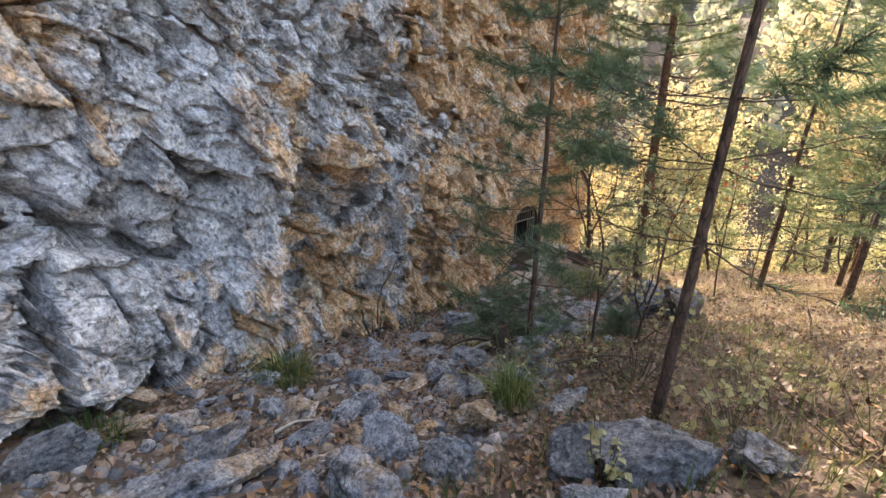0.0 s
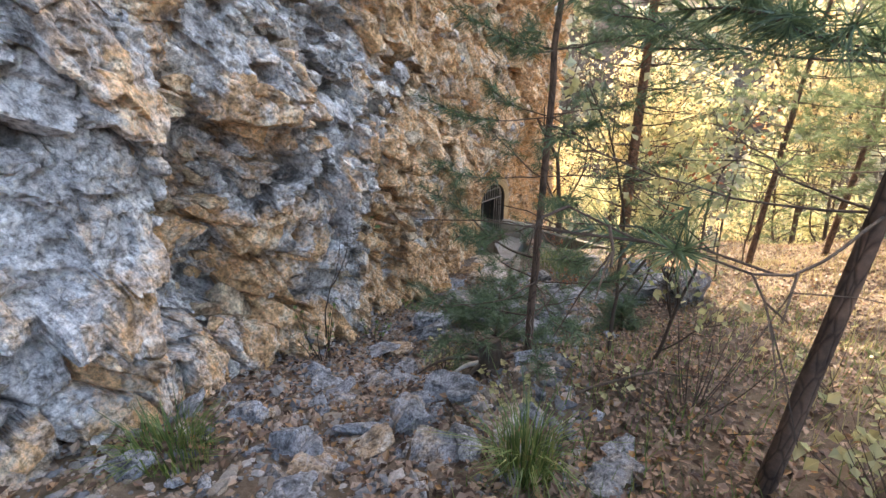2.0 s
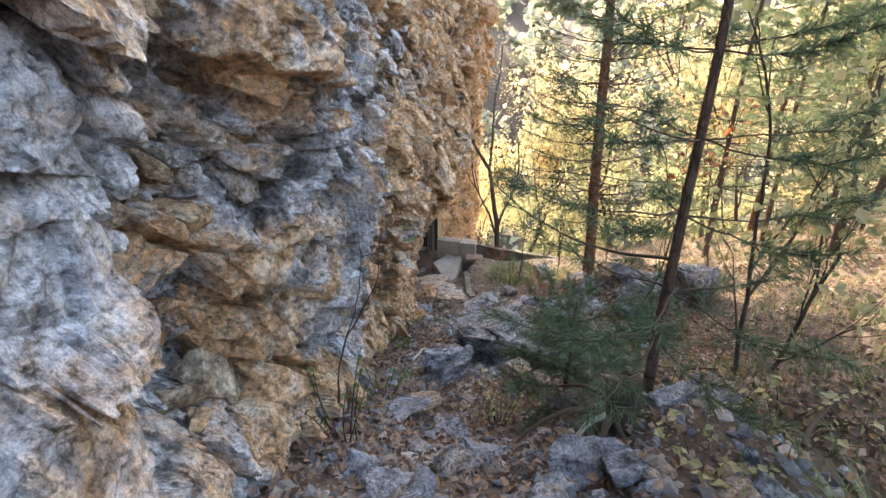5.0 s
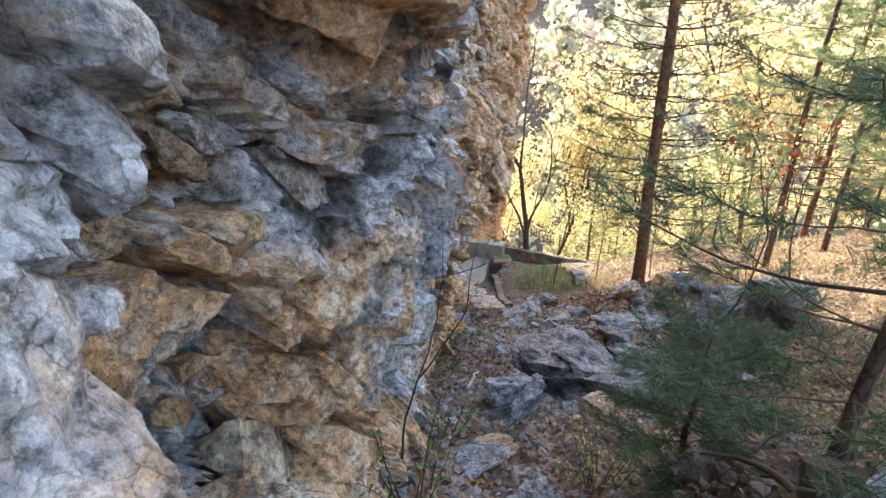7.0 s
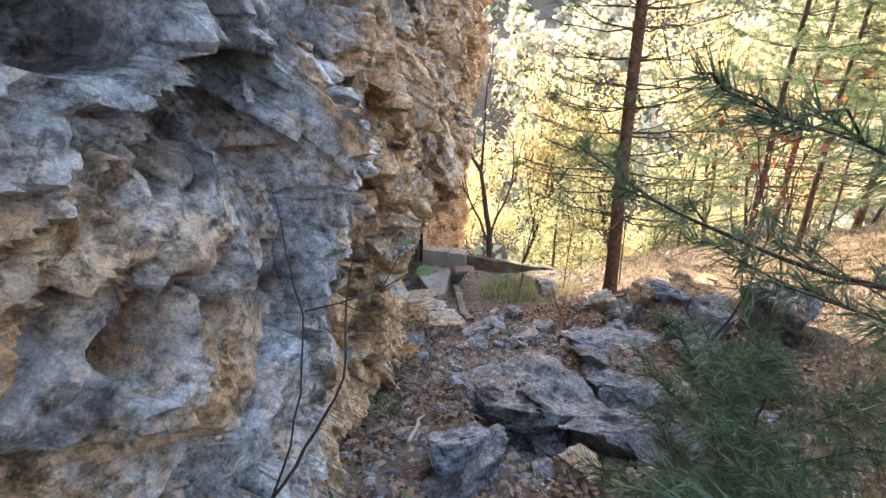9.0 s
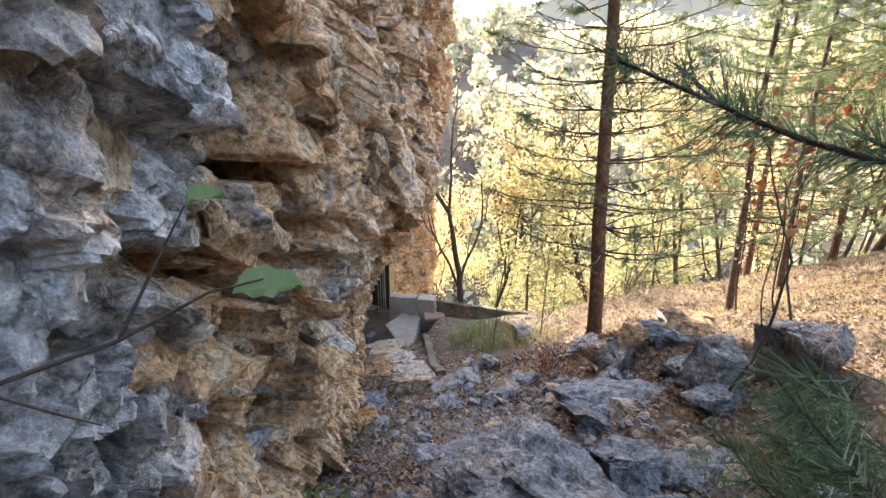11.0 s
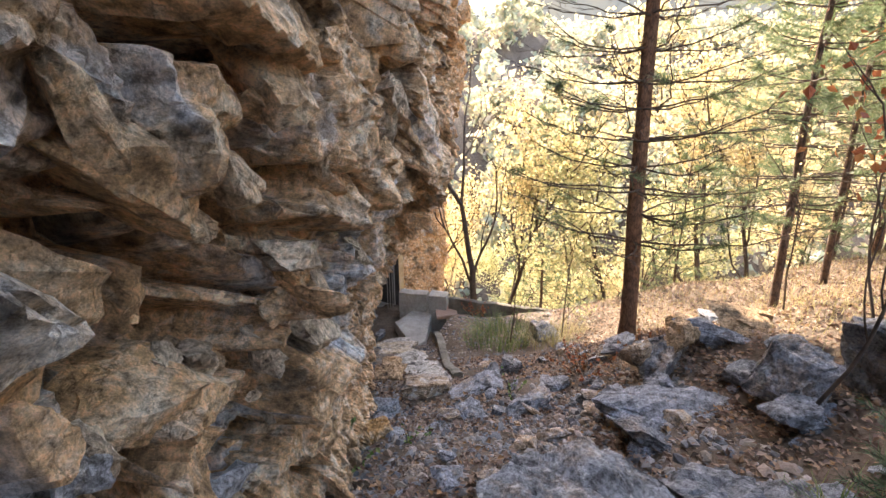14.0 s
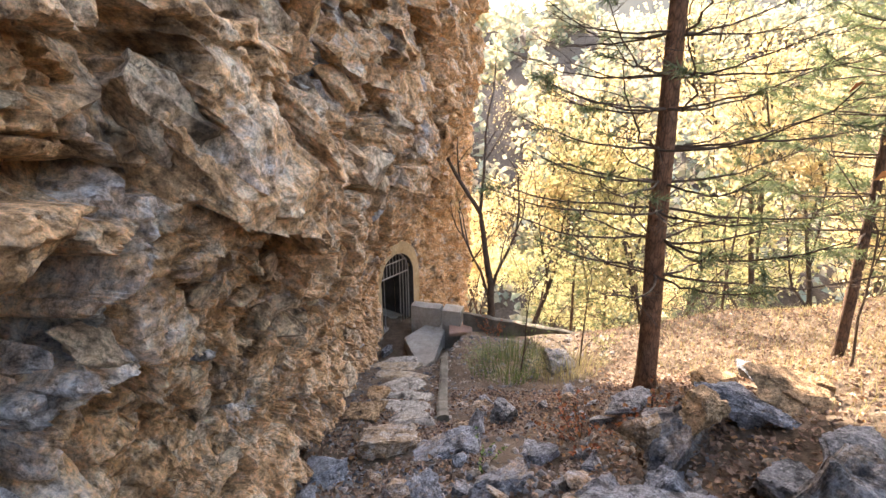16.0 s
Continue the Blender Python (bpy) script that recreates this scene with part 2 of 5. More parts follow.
def vnoise(p, scale, seed=0):
    q = np.asarray(p, float) / scale
    i = np.floor(q)
    f = q - i
    f = f * f * f * (f * (f * 6 - 15) + 10)
    tot = 0
    for dx in (0, 1):
        for dy in (0, 1):
            for dz in (0, 1):
                w = (f[:, 0] if dx else 1 - f[:, 0]) * (f[:, 1] if dy else 1 - f[:, 1]) * (f[:, 2] if dz else 1 - f[:, 2])
                tot = tot + w * hashed(i[:, 0] + dx, i[:, 1] + dy, i[:, 2] + dz, seed)
    return tot * 2 - 1


def fbm(p, scale, seed=0, octaves=4, gain=0.5):
    tot, amp = 0, 1.0
    for k in range(octaves):
        tot = tot + amp * vnoise(p, scale / 2 ** k, seed + 17 * k)
        amp *= gain
    return tot


def facets(a, c, size, seed, tilt=0.8, lean=0.4, jit=0.9):
    """Broken rock: a mosaic of flat, tilted break faces that step where they meet.
    Gives the height, a random number a face, and how near its rim."""
    qa, qc = a / size[0], c / size[1]
    ia, ic = np.floor(qa), np.floor(qc)
    zero = np.zeros(len(a))
    d1, d2 = np.full(len(a), 9.0), np.full(len(a), 9.0)
    val, rnd = np.zeros(len(a)), np.zeros(len(a))
    for da in (-1, 0, 1):
        for dc in (-1, 0, 1):
            ca, cc = ia + da, ic + dc
            h = [hashed(ca, zero, cc, seed + k) for k in range(5)]
            oa, oc = qa - ca - 0.5 - jit * (h[0] - 0.5), qc - cc - 0.5 - jit * (h[1] - 0.5)
            dist = np.maximum(np.abs(oa) + 0.35 * np.abs(oc), np.abs(oc) + 0.35 * np.abs(oa)) * 0.6 + 0.4 * np.hypot(oa, oc)
            v = (h[2] - 0.5) + tilt * ((h[3] - 0.5) * 2 * oa + ((h[4] - 0.5) * 2 - lean) * oc)
            first = dist < d1
            d2 = np.where(first, d1, np.minimum(d2, dist))
            val, rnd, d1 = np.where(first, v, val), np.where(first, h[2], rnd), np.where(first, dist, d1)
    return val, rnd, d2 - d1


def sstep(a, b, x):
    t = np.clip((x - a) / (b - a), 0, 1)
    return t * t * (3 - 2 * t)


# ---- the lie of the land ----
def xy(s, u):
    return s * ALONG[0] + (u - 2.95) * OUT[0], s * ALONG[1] + (u - 2.95) * OUT[1]


def su(x, y):
    return x * ALONG[0] + y * ALONG[1], x * OUT[0] + y * OUT[1] + 2.95


def ground_height(s, u):
    s, u = np.asarray(s, float), np.asarray(u, float)
    z = np.where(s < 5, -0.05 - 0.46 * s, -2.35 - 0.41 * (s - 5))
    z = np.where(s < 0, -0.05 - 0.3 * s, z)
    b = np.clip(u - 1.2, 0, None)
    bank = 0.32 * np.where(b < 9, b * b / (b + 0.35), 8.66 + 0 * b)
    z = z + bank * (1 - sstep(11, 24, s)) - 0.15 * np.clip(u - 14, 0, 40)
    z = z + 0.5 * np.exp(-((s - 10.3) ** 2 + (u - 2.9) ** 2) / 4.0) - 0.12 * np.exp(-((s - 4.6) ** 2 + (u - 0.6) ** 2) / 0.8)
    terrace = sstep(15.2, 16.0, s) * (1 - sstep(16.9, 17.6, s)) + sstep(16.0, 16.6, s) * (1 - sstep(-1.3, -0.9, u)) * (1 - sstep(19, 20, s))
    terrace = np.clip(terrace, 0, 1) * (1 - sstep(-0.95, -0.3, u))
    z = z + 0.8 * sstep(12.5, 15.8, s) * sstep(-0.75, 0.05, u) * (1 - sstep(17, 20, s)) + 0.38 * np.exp(-((s - 4.15) ** 2 + (u - 2.0) ** 2) / 0.7)
    z = z * (1 - terrace) + terrace * -6.8
    # the valley beyond the parapet and the slope across it
    v = np.clip(s - 17.2, 0, None)
    drop = -0.5 * np.clip(v, 0, 30)
    far = np.clip(s - 62, 0, None)
    rise = 62 * (1 - np.exp(-far / 70))
    z = np.where(s > 17.2, np.where(u < -1.2, np.maximum(z, -6.9 + drop * sstep(18.8, 21, s)), z) + drop * sstep(0, 8, v) * 0.35, z)
    z = np.where(s > 47, z[()] * 0 + np.interp(s, [47, 62, 400], [-29.5, -31, -31]) + rise, z)
    p = np.stack([s.ravel(), u.ravel(), np.zeros(s.size)], 1)
    lump = (0.06 * fbm(p, 0.9, 5, 3)).reshape(s.shape) + 0.12 * fbm(p, 4.0, 6, 2).reshape(s.shape) * sstep(1.5, 5, u)
    hill = fbm(p, 60.0, 9, 3).reshape(s.shape) * sstep(50, 140, s) * 14
    return z + lump + hill


def gz(x, y):
    s, u = su(x, y)
    return float(ground_height(np.array([s]), np.array([u]))[0])


def mesh_of(name, verts, faces, material, smooth=False):
    me = bpy.data.meshes.new(name)
    me.from_pydata(np.asarray(verts).tolist(), [], faces if isinstance(faces, list) else faces.tolist())
    me.materials.append(material)
    if smooth:
        me.polygons.foreach_set("use_smooth", np.ones(len(me.polygons), bool))
    me.update()
    return me


def put(name, verts, faces, material, parent=None, smooth=False, label=""):
    ob = new(name, mesh_of(name, verts, faces, material, smooth))
    ob.parent = parent
    if label:
        ob["label"] = label
    return ob


def part(name, bm, material, parent, label=""):
    me = bpy.data.meshes.new(name)
    bm.to_mesh(me)
    bm.free()
    me.materials.append(material)
    ob = new(name, me)
    ob.parent = parent
    if label:
        ob["label"] = label
    return ob


def grid_faces(rows, cols):
    a = np.arange((rows - 1) * cols).reshape(rows - 1, cols)[:, :-1].ravel()
    return np.stack([a, a + 1, a + cols + 1, a + cols], 1)


# ---- ground ----
def axis(*runs):
    out = []
    for a, b, step in runs:
        out += list(np.arange(a, b, step))
    return np.array(out + [runs[-1][1]])


gs = axis((-300, -20, 20), (-20, -2, 0.8), (-2, 12, 0.06), (12, 20, 0.12), (20, 62, 1.5), (62, 400, 8))
gu = axis((-300, -20, 20), (-20, -3, 0.8), (-3, 5, 0.06), (5, 12, 0.15), (12, 40, 1.5), (40, 400, 10))
S, U = np.meshgrid(gs, gu, indexing="ij")
X, Y = xy(S, U)
Z = ground_height(S, U)
ground = put("ground", np.stack([X.ravel(), Y.ravel(), Z.ravel()], 1), grid_faces(len(gs), len(gu))[:, ::-1], M_SOIL, smooth=True)
tagged(ground, "stony brown forest soil sloping down along the cliff", "ground", kind="structure")

# ---- cliff ----
GATE_L, GATE_R, GATE_Z = Vector((2.75, 17.9, 0)), Vector((3.8, 18.7, 0)), -6.82
gate_way = (GATE_R - GATE_L).normalized()
gate_out = Vector((gate_way.y, -gate_way.x, 0))
GATE_W = (GATE_R - GATE_L).length


def cliff_out(s, h):
    """How far the rock stands out towards the path at s along its foot and h above it, before its roughness."""
    foot = np.interp(s, [-6, 0.4, 1.6, 2.4, 3.0, 3.5, 5, 7.7, 9.3, 12, 15.2, 16.8, 17.25, 18.4, 19.2, 20.6, 22, 24, 30], [0.9, 0.35, 0.06, 0.0, -0.18, -0.26, -0.35, -0.62, -0.85, -1.4, -2.25, -2.35, -2.5, -1.9, -1.6, -0.7, -0.5, -1.6, -7])
    upper = np.interp(s, [-6, 0, 2, 4, 6, 9, 12, 15.5, 17, 18.5, 20.6, 22, 24, 30], [0.5, 0.05, -0.06, 0.0, 0.0, -0.02, -0.05, 0.05, 0.2, -0.4, -0.4, -0.5, -1.6, -7])
    low = np.interp(s, [0, 6, 10, 14, 17], [0.3, 0.3, 0.6, 1.5, 2.3])
    high = np.interp(s, [0, 5, 8, 12, 17], [1.5, 1.7, 2.5, 4.2, 7.0])
    t = np.clip((h - low) / (high - low), 0, 1)
    u = foot + (upper - foot) * t * t * (3 - 2 * t)
    # the hollow behind a sharp slanting shoulder, and the brow over it
    edge = 2.5 + 0.45 * (h - 0.7)
    hollow = sstep(edge, edge + 0.16, s) * (1 - sstep(3.35, 4.3, s)) * sstep(0.35, 0.75, h) * (1 - sstep(1.75, 2.15, h))
    u = u - 0.3 * hollow
    u = u + 0.05 * np.exp(-(((s - 2.75) / 0.3) ** 2 + ((h - 1.45) / 0.5) ** 2))
    u = u + 0.17 * np.exp(-(((s - 3.9) / 0.35) ** 2 + ((h - 2.25) / 0.28) ** 2))
    u = u - 0.14 * np.exp(-(((s - 5.3) / 0.5) ** 2 + ((h - 1.35) / 0.3) ** 2))       # ledge's shade
    u = u - 0.16 * np.exp(-(((s - 5.85) / 0.25) ** 2 + ((h - 1.0) / 0.35) ** 2))
    u = u + 0.16 * np.exp(-(((s - 7.7) / 0.4) ** 2 + ((h - 2.65) / 0.35) ** 2))
    u = u + 0.2 * np.exp(-(((s - 10.8) / 1.2) ** 2 + ((h - 3.2) / 0.8) ** 2))
    u = u - 0.06 * np.clip(h - 9, 0, None) ** 1.6
    return u


def build_cliff():
    ss = axis((-9, -1, 0.12), (-1, 1.2, 0.04), (1.2, 8.5, 0.0125), (8.5, 13, 0.035), (13, 20, 0.06), (20, 30, 0.2))
    hh = axis((-0.5, 3.4, 0.0125), (3.4, 5.5, 0.04), (5.5, 10, 0.08), (10, 13, 0.3), (13.5, 16, 0.5))
    s, h = np.meshgrid(ss, hh, indexing="ij")
    s, h = s.ravel(), h.ravel()
    foot_z = np.interp(s, [-9, 0, 5, 16, 30], [2.65, -0.05, -2.35, -6.86, -9])
    u0 = cliff_out(s, np.minimum(h, 13)) - 25 * np.clip(h - 13, 0, None)
    rise = np.where(h > 6, 6 + (np.minimum(h, 13) - 6) * (4.5 - foot_z) / 7, h)
    p = np.stack([s, u0, foot_z + rise], 1)
    warp = np.stack([fbm(p, 1.1, 31, 2), fbm(p, 1.1, 32, 2), fbm(p, 1.1, 33, 2)], 1)
    near_gate = sstep(16.6, 17.1, s) * (1 - sstep(18.5, 18.9, s)) * (1 - sstep(2.4, 3.2, h))
    calm = 1 - 0.95 * near_gate
    fine_warp = np.stack([fbm(p, 0.22, 34, 2), fbm(p, 0.22, 35, 2), fbm(p, 0.22, 36, 2)], 1)
    pw = p + 0.1 * warp + 0.009 * fine_warp
    # beds dip along the path
    dip = 0.38
    pa, pc = pw[:, 0] - 4.6, pw[:, 2] + 1.0
    ca, cc = pa * np.cos(dip) - pc * np.sin(dip), pc * np.cos(dip) + pa * np.sin(dip)
    qa, qc = ca + 0.02 * fine_warp[:, 0], cc + 0.02 * fine_warp[:, 2]
    v1, r1, e1 = facets(ca, cc, (0.95, 0.68), 11, 0.6, 0.35)
    v2, r2, e2 = facets(ca + 0.06 * warp[:, 1], cc, (0.4, 0.3), 23, 0.8, 0.45)
    v3, r3, e3 = facets(qa, qc + 0.03 * warp[:, 0], (0.165, 0.135), 37, 0.9, 0.35)
    v4, r4, e4 = facets(qa, qc, (0.062, 0.054), 47, 1.0, 0.2)
    far = sstep(14, 18, s)
    amp = calm * (1 - 0.3 * far)
    rough = 0.5 + 0.7 * sstep(-0.3, 0.4, fbm(p, 0.8, 63, 2))
    gaps = sstep(-0.05, 0.3, fbm(p, 1.1, 61, 2))
    crack = -0.22 * gaps * (1 - sstep(0.0, 0.06, e1)) - 0.1 * gaps * (1 - sstep(0.0, 0.1, e2)) - 0.02 * (1 - sstep(0.0, 0.16, e3)) * rough
    hole = -0.26 * sstep(0.22, 0.36, fbm(p * (1, 1, 1.6), 0.34, 66, 2)) * sstep(2.5, 4.5, s)
    d = 0.2 * v1 + 0.17 * v2 + rough * (0.085 * v3 + 0.026 * v4) + 0.013 * fbm(p, 0.05, 41, 3, 0.6) + 0.08 * fbm(p, 2.2, 43, 2) + crack + hole
    d = np.where(d > 0.06, 0.06 + (d - 0.06) * (0.7 + 0.3 * sstep(4, 6, h)), d)
    u = u0 + amp * d
    s2 = s + amp * 0.03 * fbm(p, 0.5, 51, 3)
    z = p[:, 2] - amp * (0.14 * v1 + 0.1 * v2)
    x, y = xy(s2, u)
    verts = np.stack([x, y, z], 1)
    f = grid_faces(len(ss), len(hh))
    # the tunnel's mouth
    c = verts[f].mean(1)
    a = (c[:, 0] - GATE_L.x) * gate_way.x + (c[:, 1] - GATE_L.y) * gate_way.y
    o = (c[:, 0] - GATE_L.x) * gate_out.x + (c[:, 1] - GATE_L.y) * gate_out.y
    b = c[:, 2] - GATE_Z
    top = 1.5 + np.sqrt(np.clip((GATE_W / 2) ** 2 - (a - GATE_W / 2) ** 2, 0, None))
    f = f[~((a > -0.02) & (a < GATE_W + 0.02) & (b < top) & (np.abs(o) < 1.2))]
    ob = put("cliff", verts, f, M_CLIFF)
    # how ochre each block is: more so low down, in the hollow, and farther along
    warm = 0.16 + 0.52 * sstep(4.8, 5.8, s) + 0.3 * np.exp(-(((s - 3.25) / 0.38) ** 2 + ((h - 1.1) / 0.9) ** 2))
    warm = warm + 0.2 * sstep(12, 17, s) + 0.6 * (r2 - 0.5) + 0.35 * (r1 - 0.5) + 0.3 * (r3 - 0.5) - 0.1 * v1 + 0.15 * (1 - sstep(0.2, 1.2, h)) * sstep(1.5, 3.0, s)
    at = ob.data.attributes.new("tint", "FLOAT", "POINT")
    at.data.foreach_set("value", warm.astype(np.float32))
    tagged(ob, "tall fractured grey and ochre limestone cliff overhanging the path", "cliff", kind="structure")
    return ob


cliff = build_cliff()


def chip(co, off, scale, step, tilt):
    """How far a point of a broken stone stands out: flat chips with random tilts."""
    q = co * scale + off
    near = noise.voronoi(q)[1][0]
    way = noise.noise_vector(near * 5.3 + off)
    return step * noise.noise(near * 7.7 + off) + tilt * (q - near).dot(way) / scale


def shard(seed, cuts=3):
    """An angular block, about 1 across: the hull of a few scattered points, its faces chipped."""
    rng = random.Random(seed)
    bm = bmesh.new()
    for k in range(11):
        v = Vector((rng.gauss(0, 1), rng.gauss(0, 1), rng.gauss(0, 1))).normalized() * rng.uniform(0.45, 0.6)
        bm.verts.new((v.x, v.y * 0.9, v.z * 0.75))
    r = bmesh.ops.convex_hull(bm, input=bm.verts)
    bmesh.ops.delete(bm, geom=[g for g in r["geom_interior"] if isinstance(g, bmesh.types.BMVert)], context="VERTS")
    bmesh.ops.triangulate(bm, faces=bm.faces)
    bmesh.ops.subdivide_edges(bm, edges=bm.edges, cuts=cuts, use_grid_fill=True)
    off = Vector((seed * 1.3, seed * 0.7, seed))
    for v in bm.verts:
        n = v.co.normalized()
        v.co += n * (chip(v.co, off, 3.0, 0.07, 0.4) + chip(v.co, off, 8.0, 0.03, 0.4) + 0.03 * noise.fractal(v.co * 4 + off, 0.8, 2.0, 4))
        v.co += noise.noise_vector(v.co * 5 + off) * 0.025
    bmesh.ops.triangulate(bm, faces=bm.faces)
    vs = np.array([v.co[:] for v in bm.verts])
    fs = [[v.index for v in f.verts] for f in bm.faces]
    bm.free()
    return vs, fs


def build_blocks():
    """Broken blocks that stand out of the cliff: the nearest one by one, the rest joined."""
    shapes = [shard(900 + k) for k in range(12)]
    fine = [shard(900 + k, 6) for k in range(12)]
    mats = (rock_material("grey_block", (0.5, 0.495, 0.51), (0.56, 0.42, 0.29), (0.68, 0.61, 0.52), False, 0.12, 1.3),
            rock_material("ochre_block", (0.52, 0.4, 0.29), (0.68, 0.42, 0.22), (0.72, 0.58, 0.42), False, 0.34, 1.3),
            rock_material("pale_block", (0.5, 0.485, 0.47), (0.52, 0.41, 0.3), (0.7, 0.66, 0.6), False, 0.15, 1.3))
    joined = (rock_material("grey_blocks", (0.5, 0.495, 0.51), (0.56, 0.42, 0.29), (0.68, 0.61, 0.52), "island", 0.15, 1.0),
              rock_material("ochre_blocks", (0.52, 0.4, 0.29), (0.68, 0.42, 0.22), (0.72, 0.58, 0.42), "island", 0.45, 1.0),
              rock_material("pale_blocks", (0.5, 0.485, 0.47), (0.52, 0.41, 0.3), (0.7, 0.66, 0.6), "island", 0.15, 1.0))
    meshes = [[mesh_of("block", v, f, m) for v, f in fine] for m in mats]
    rest = [([], [], [0]) for _ in mats]
    rng = random.Random(77)
    for k in range(2400):
        near = k < 300
        if near:
            s, h = rng.uniform(1.0, 8.2), rng.uniform(-0.05, 3.3)
        else:
            s, h = rng.uniform(-1.5, 17.5), rng.uniform(0.0, 9.0)
            if 1.2 < s < 8.0 and h < 3.2 and rng.random() < 0.3:
                continue
            if s > 15.8 and h < 3.2:
                continue
        q = rng.random()
        size = (rng.uniform(0.32, 0.5) if q < 0.08 else rng.uniform(0.18, 0.32) if q < 0.4 else rng.uniform(0.07, 0.18)) * (1.0 if h < 4 and s < 9 else 1.5)
        foot = float(np.interp(s, [-9, 0, 5, 16, 30], [2.65, -0.05, -2.35, -6.86, -9]))
        rise = 6 + (h - 6) * (4.5 - foot) / 7 if h > 6 else h
        u = float(cliff_out(np.array([s]), np.array([h]))[0]) - 0.04
        dims = (size * rng.uniform(1.0, 1.3 if size > 0.35 else 1.6), size * rng.uniform(0.7, 1.0), size * rng.uniform(0.6, 0.95))
        out = dims[1] * rng.uniform(-0.34, -0.08)
        limit = 0.14 if 1.6 < s < 5.6 else 0.2
        if h < 3.6 and u + out + dims[1] * 0.5 > limit:
            out = limit - dims[1] * 0.5 - u
        x, y = xy(s, u + out)
        m = Matrix.LocRotScale((x, y, foot + rise), Matrix.Rotation(math.atan2(ALONG[1], ALONG[0]) + rng.gauss(0, 0.2), 3, "Z").to_quaternion() @ Euler((rng.gauss(0.1, 0.25), rng.gauss(0.45, 0.3), 0)).to_quaternion(), dims)
        warm = min(max((s - 4.3) / 1.4, 0.12), 0.97) - (0.25 if h > 2.6 and s < 6 else 0.0)
        if abs(s - 3.25) < 0.4 and h < 2.2:
            warm = 0.85
        kind, shape = int(rng.random() < warm), rng.randrange(12)
        if kind == 0 and rng.random() < (0.75 if s < 1.9 else 0.25 if s < 5.5 else 0.0):
            kind = 2
        if near:
            ob = new("block", meshes[kind][shape])
            ob.parent, ob.matrix_basis = cliff, m
        else:
            v, f = shapes[shape]
            vv = v @ np.array(m.to_3x3()).T + np.array(m.translation)
            rest[kind][0].append(vv)
            rest[kind][1].extend((np.array(f) + rest[kind][2][0]).tolist())
            rest[kind][2][0] += len(vv)
    for (v, f, _), m in zip(rest, joined):
        ob = put("broken_rock", np.concatenate(v), f, m, cliff)
        tagged(ob, kind="stuff")


build_blocks()


# ---- tunnel, gate, parapet, steps ----
def box_bm(bm, m, size):
    r = bmesh.ops.create_cube(bm, size=1.0, matrix=m @ Matrix.Diagonal((*size, 1)))
    return r


def tube(points, radii, sides=8, cap=True):
    """Verts and faces of a tapered tube along points."""
    pts = np.asarray(points, float)
    n = len(pts)
    tang = np.gradient(pts, axis=0)
    tang /= np.linalg.norm(tang, axis=1)[:, None] + 1e-9
    ref = np.array([0.0, 0, 1]) if abs(tang[0][2]) < 0.9 else np.array([1.0, 0, 0])
    a = np.cross(tang, ref)
    a /= np.linalg.norm(a, axis=1)[:, None] + 1e-9
    b = np.cross(tang, a)
    ang = np.arange(sides) * 2 * np.pi / sides
    ring = a[:, None, :] * np.cos(ang)[None, :, None] + b[:, None, :] * np.sin(ang)[None, :, None]
    v = (pts[:, None, :] + ring * np.asarray(radii, float)[:, None, None]).reshape(-1, 3)
    k = np.arange(sides)
    f = []
    for i in range(n - 1):
        f.append(np.stack([i * sides + k, i * sides + (k + 1) % sides, (i + 1) * sides + (k + 1) % sides, (i + 1) * sides + k], 1))
    return v, np.concatenate(f)


class Soup:
    """Collects quads and triangles into one mesh."""

    def __init__(self):
        self.v, self.f, self.n = [], [], 0

    def add(self, v, f):
        self.v.append(np.asarray(v, float))
        self.f += (np.asarray(f) + self.n).tolist()
        self.n += len(v)

    def put(self, name, material, parent=None, smooth=False, label=""):
        return put(name, np.concatenate(self.v), self.f, material, parent, smooth, label)


GATE_M = Matrix(((gate_way.x, gate_out.x, 0, GATE_L.x), (gate_way.y, gate_out.y, 0, GATE_L.y), (0, 0, 1, GATE_Z), (0, 0, 0, 1)))


def arch(width, spring, grow=0.0, steps=14):
    w = width / 2
    pts = [(-grow, 0.0), (-grow, spring)]
    for i in range(1, steps):
        a = math.pi - math.pi * i / steps
        pts.append((w + (w + grow) * math.cos(a), spring + (w + grow) * math.sin(a)))
    return pts + [(width + grow, spring), (width + grow, 0.0)]


